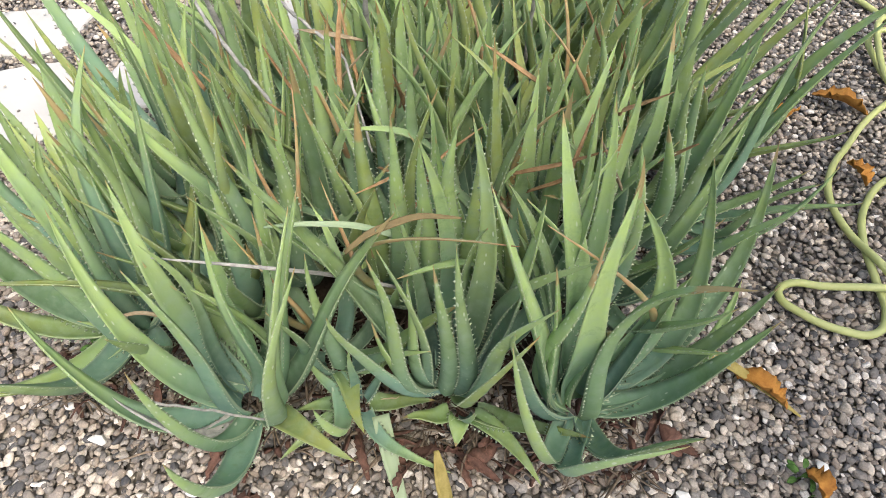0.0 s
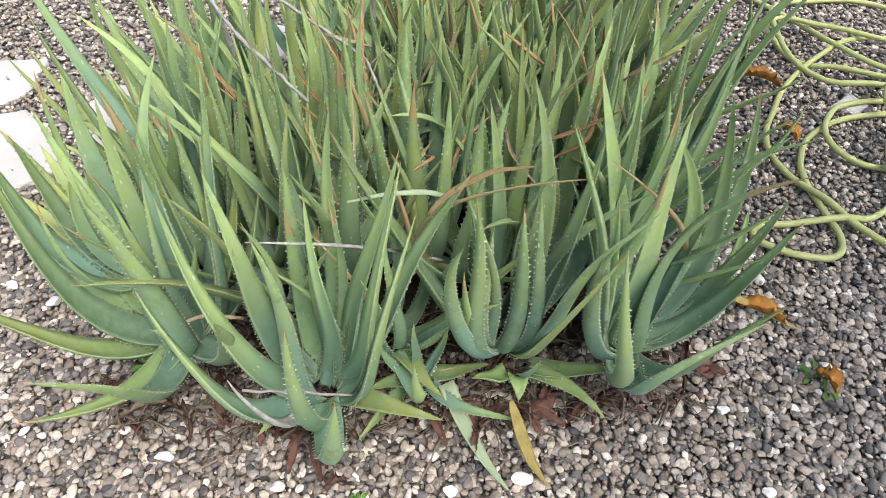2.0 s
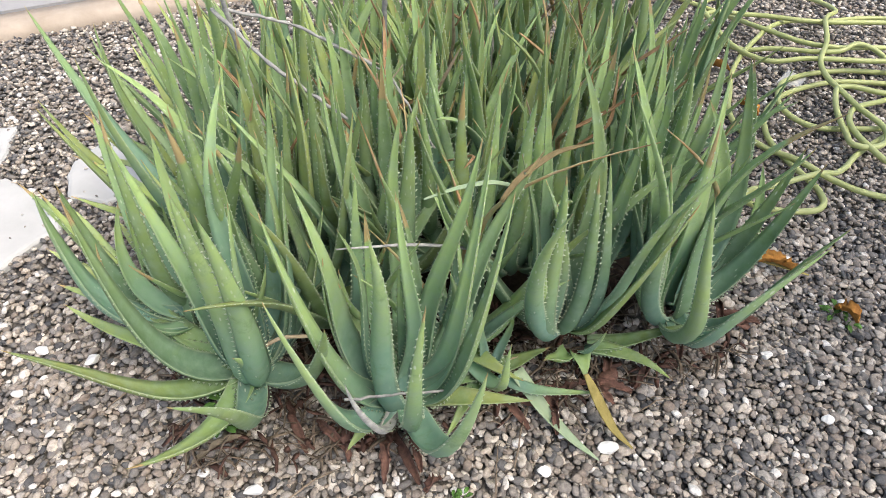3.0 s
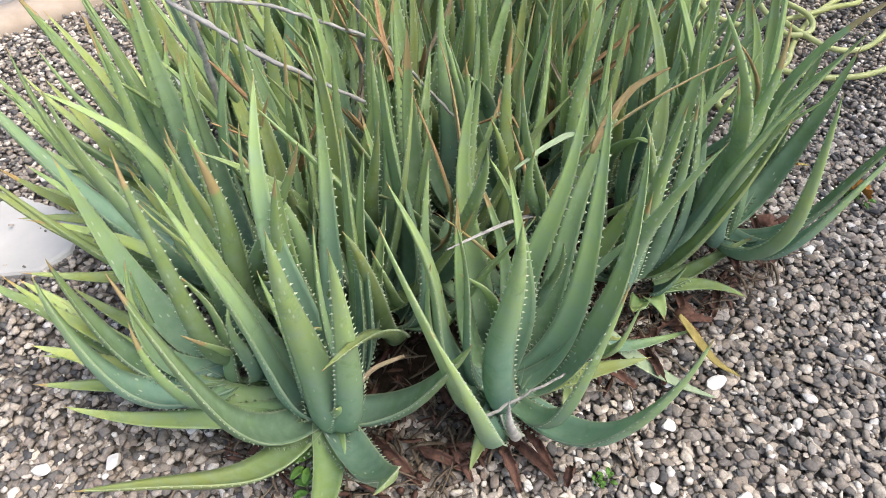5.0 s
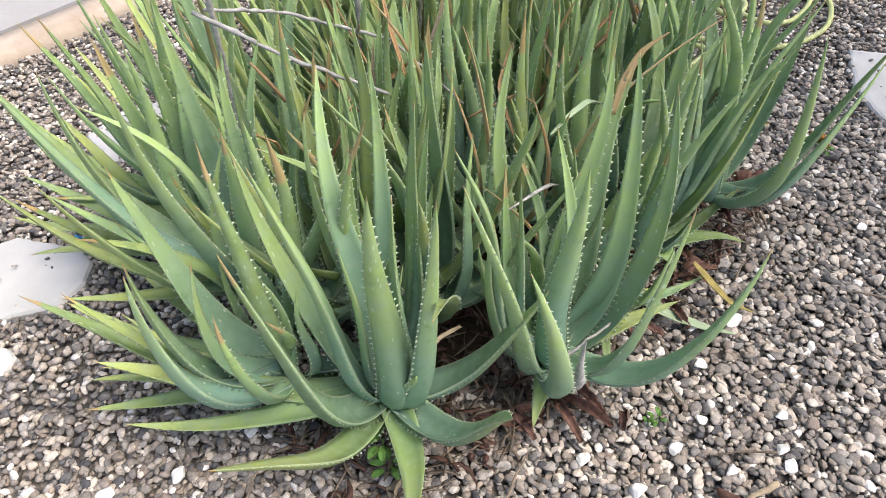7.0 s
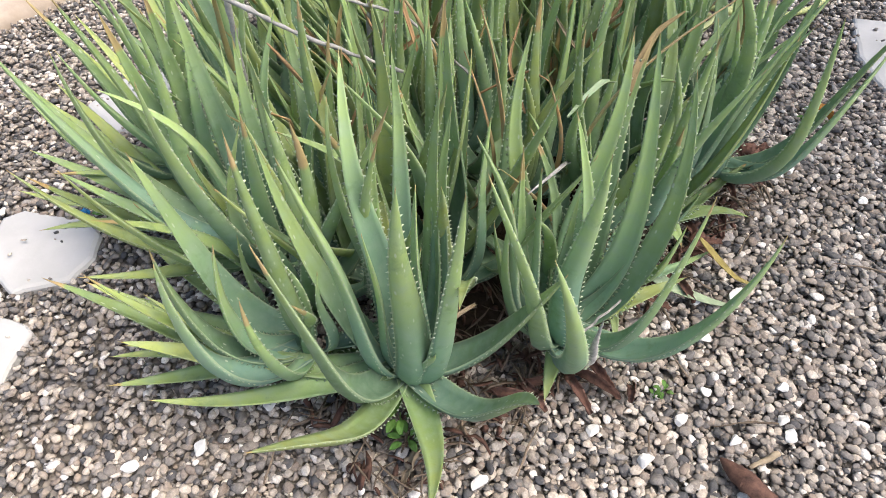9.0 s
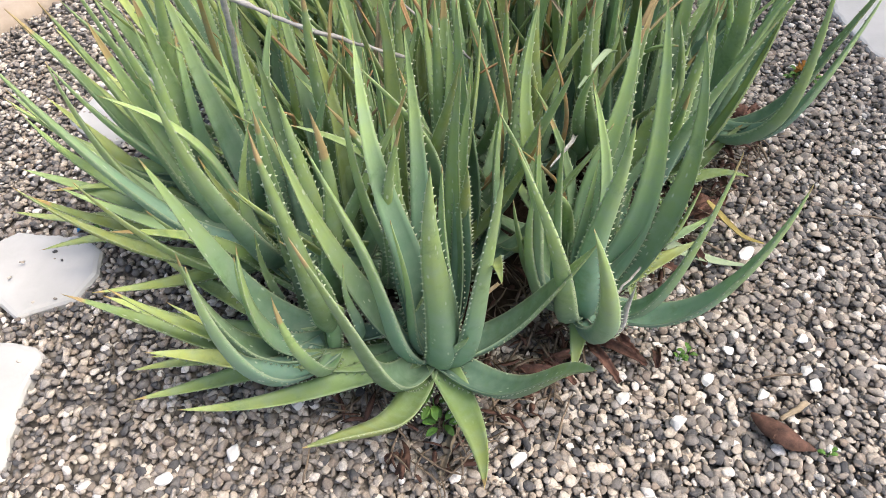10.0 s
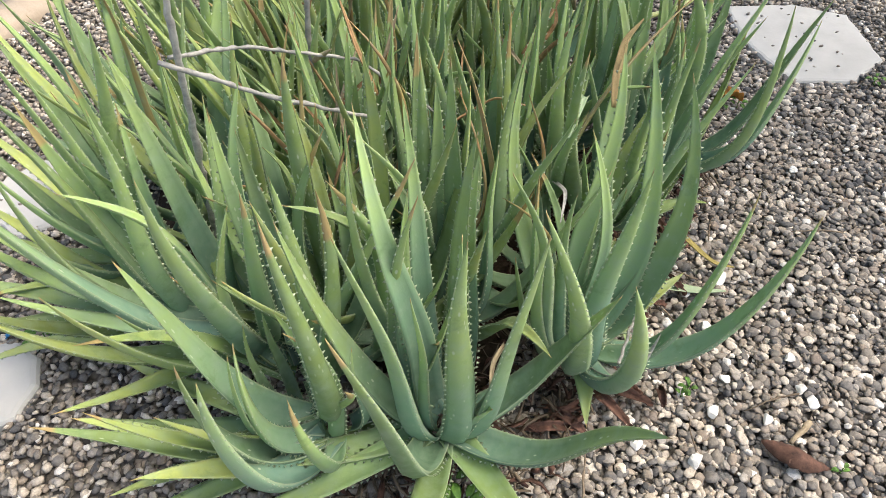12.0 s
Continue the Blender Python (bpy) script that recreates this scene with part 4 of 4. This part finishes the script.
# ---- white stones, weeds, scrap ----
def stone(x, y, size, seed):
    rng = np.random.default_rng(seed)
    co, fa = pebble_shapes(1, 3, rng)[0]
    me = mesh_of("white_stone", co * size + np.array([x, y, size * 0.22 + 0.008]), [tuple(f) for f in fa.tolist()], WHITE, smooth=False)
    return tagged(new("white_stone", me), "bright white pebble among the grey gravel", "stone", "white stones")


for n, (x, y, size) in enumerate(((-0.191, 0.472, 0.026), (-0.287, 0.471, 0.034), (-0.494, 0.615, 0.030), (-0.771, 0.941, 0.034), (-0.863, 0.988, 0.030), (-0.074, 0.366, 0.024), (-0.032, 0.535, 0.024),
                                  (-0.307, 0.556, 0.024), (-0.16, 0.398, 0.024), (-0.652, 0.935, 0.03), (0.455, 0.649, 0.024), (0.085, 0.545, 0.034), (0.681, 0.722, 0.024), (0.481, 0.503, 0.022), (-0.026, 0.396, 0.024),
                                  (0.02, 0.589, 0.02), (-0.12, 0.475, 0.02), (-0.09, 0.345, 0.026), (-0.42, 0.44, 0.026))):
    stone(x, y, size, 300 + n)


def weed(x, y, z, size, count, seed):
    """A small broad-leaved weed: a short stem with round leaves."""
    rng = np.random.default_rng(seed)
    plant = tagged(new("weed"), "small bright green weed sprouting in the gravel", "weed", "weeds")
    plant.location = (x, y, z)
    part("stem", twig_mesh([(0, 0, 0), (0.002, 0, size * 0.8)], 0.0012, 0.0008, WEED, seed), plant)
    for k in range(count):
        a, r, h = rng.uniform(0, 6.28), size * rng.uniform(0.3, 1.0), size * rng.uniform(0.3, 1.0)
        d = np.array([math.cos(a), math.sin(a), 0.0])
        p = d * r * 0.4 + np.array([0, 0, h])
        part("leaf", blade([p, p + d * size * 0.35 + np.array([0, 0, 0.003]), p + d * size * 0.7], size * 0.36, WEED, "leaf", 0.3, 0.0006, (0.1, 0.1), seed=seed + k), plant)


for n, (x, y, z, size, count) in enumerate(((0.638, 0.702, 0.01, 0.026, 7), (0.65, 0.672, 0.01, 0.022, 6), (-0.525, 0.755, 0.045, 0.034, 10), (-0.535, 0.725, 0.03, 0.030, 8), (-0.174, 0.521, 0.01, 0.018, 6), (-0.191, 0.525, 0.01, 0.015, 5),
                                            (-0.674, 1.49, 0.01, 0.034, 9), (-0.64, 1.45, 0.01, 0.03, 7), (0.928, 0.409, 0.01, 0.025, 6), (-0.19, 0.285, 0.01, 0.016, 4))):
    weed(x, y, z, size, count, 400 + n)
lying("blue_plastic_scrap", [(-0.708, 1.555, 0.018), (-0.70, 1.55, 0.026), (-0.692, 1.545, 0.018)], 0.012, BLUE, "crumpled scrap of blue plastic on the gravel", "scrap", 90, curl=0.6, waves=0.15, ends=(0.6, 0.5))


# ---- unseen tree, added so that its crown shades one side of the bed ----
def shade_tree(x, y, lean, height, radius, seed):
    rng = np.random.default_rng(seed)
    tree = tagged(new("tree"), "unseen leafy tree added to shade one side of the gravel with its spreading crown", "tree")
    tree.location = (x, y, 0)
    fork = np.array([lean[0] * 0.6, lean[1] * 0.6, height * 0.58])
    part("trunk", twig_mesh([(0, 0, -0.02), (lean[0] * 0.12, lean[1] * 0.12, height * 0.25), fork], 0.075, 0.05, BARK, seed, 0.06), tree)
    centre = np.array([lean[0], lean[1], height * 0.86])
    tips = []
    for k in range(9):
        a = 2 * math.pi * k / 9 + rng.uniform(-0.2, 0.2)
        end = centre + np.array([math.cos(a), math.sin(a), 0]) * radius * rng.uniform(0.55, 0.9) + np.array([0, 0, rng.uniform(-0.25, 0.45)])
        middle = (fork + end) / 2 + rng.normal(0, 0.06, 3)
        part("limb", twig_mesh([fork, middle, end], 0.032, 0.008, BARK, seed + k, 0.08), tree)
        tips += [end, middle]
    verts, faces = [], []
    for _ in range(1500):
        a, r, h = rng.uniform(0, 2 * math.pi), radius * math.sqrt(rng.uniform(0, 1)), rng.normal(0, 0.26)
        p = centre + np.array([r * math.cos(a), r * math.sin(a), h * (1.3 - r / radius)])
        if rng.uniform() < 0.3:
            p = tips[int(rng.integers(len(tips)))] + rng.normal(0, 0.13, 3)
        d, n = unit(rng.normal(0, 1, 3)), unit(rng.normal(0, 1, 3) + np.array([0, 0, 1.2]))
        side, size = unit(np.cross(d, n)), rng.uniform(0.07, 0.12)
        at = len(verts)
        verts += [p, p + d * size * 0.5 + side * size * 0.27 - n * 0.006, p + d * size, p + d * size * 0.5 - side * size * 0.27 - n * 0.006, p + d * size * 0.5 + n * 0.004]
        faces += [(at, at + 1, at + 4), (at + 1, at + 2, at + 4), (at + 2, at + 3, at + 4), (at + 3, at, at + 4)]
    part("crown", mesh_of("crown", verts, faces, WEED), tree)


shade_tree(1.55, -0.45, (-0.3, 0.65), 2.15, 0.98, 900)
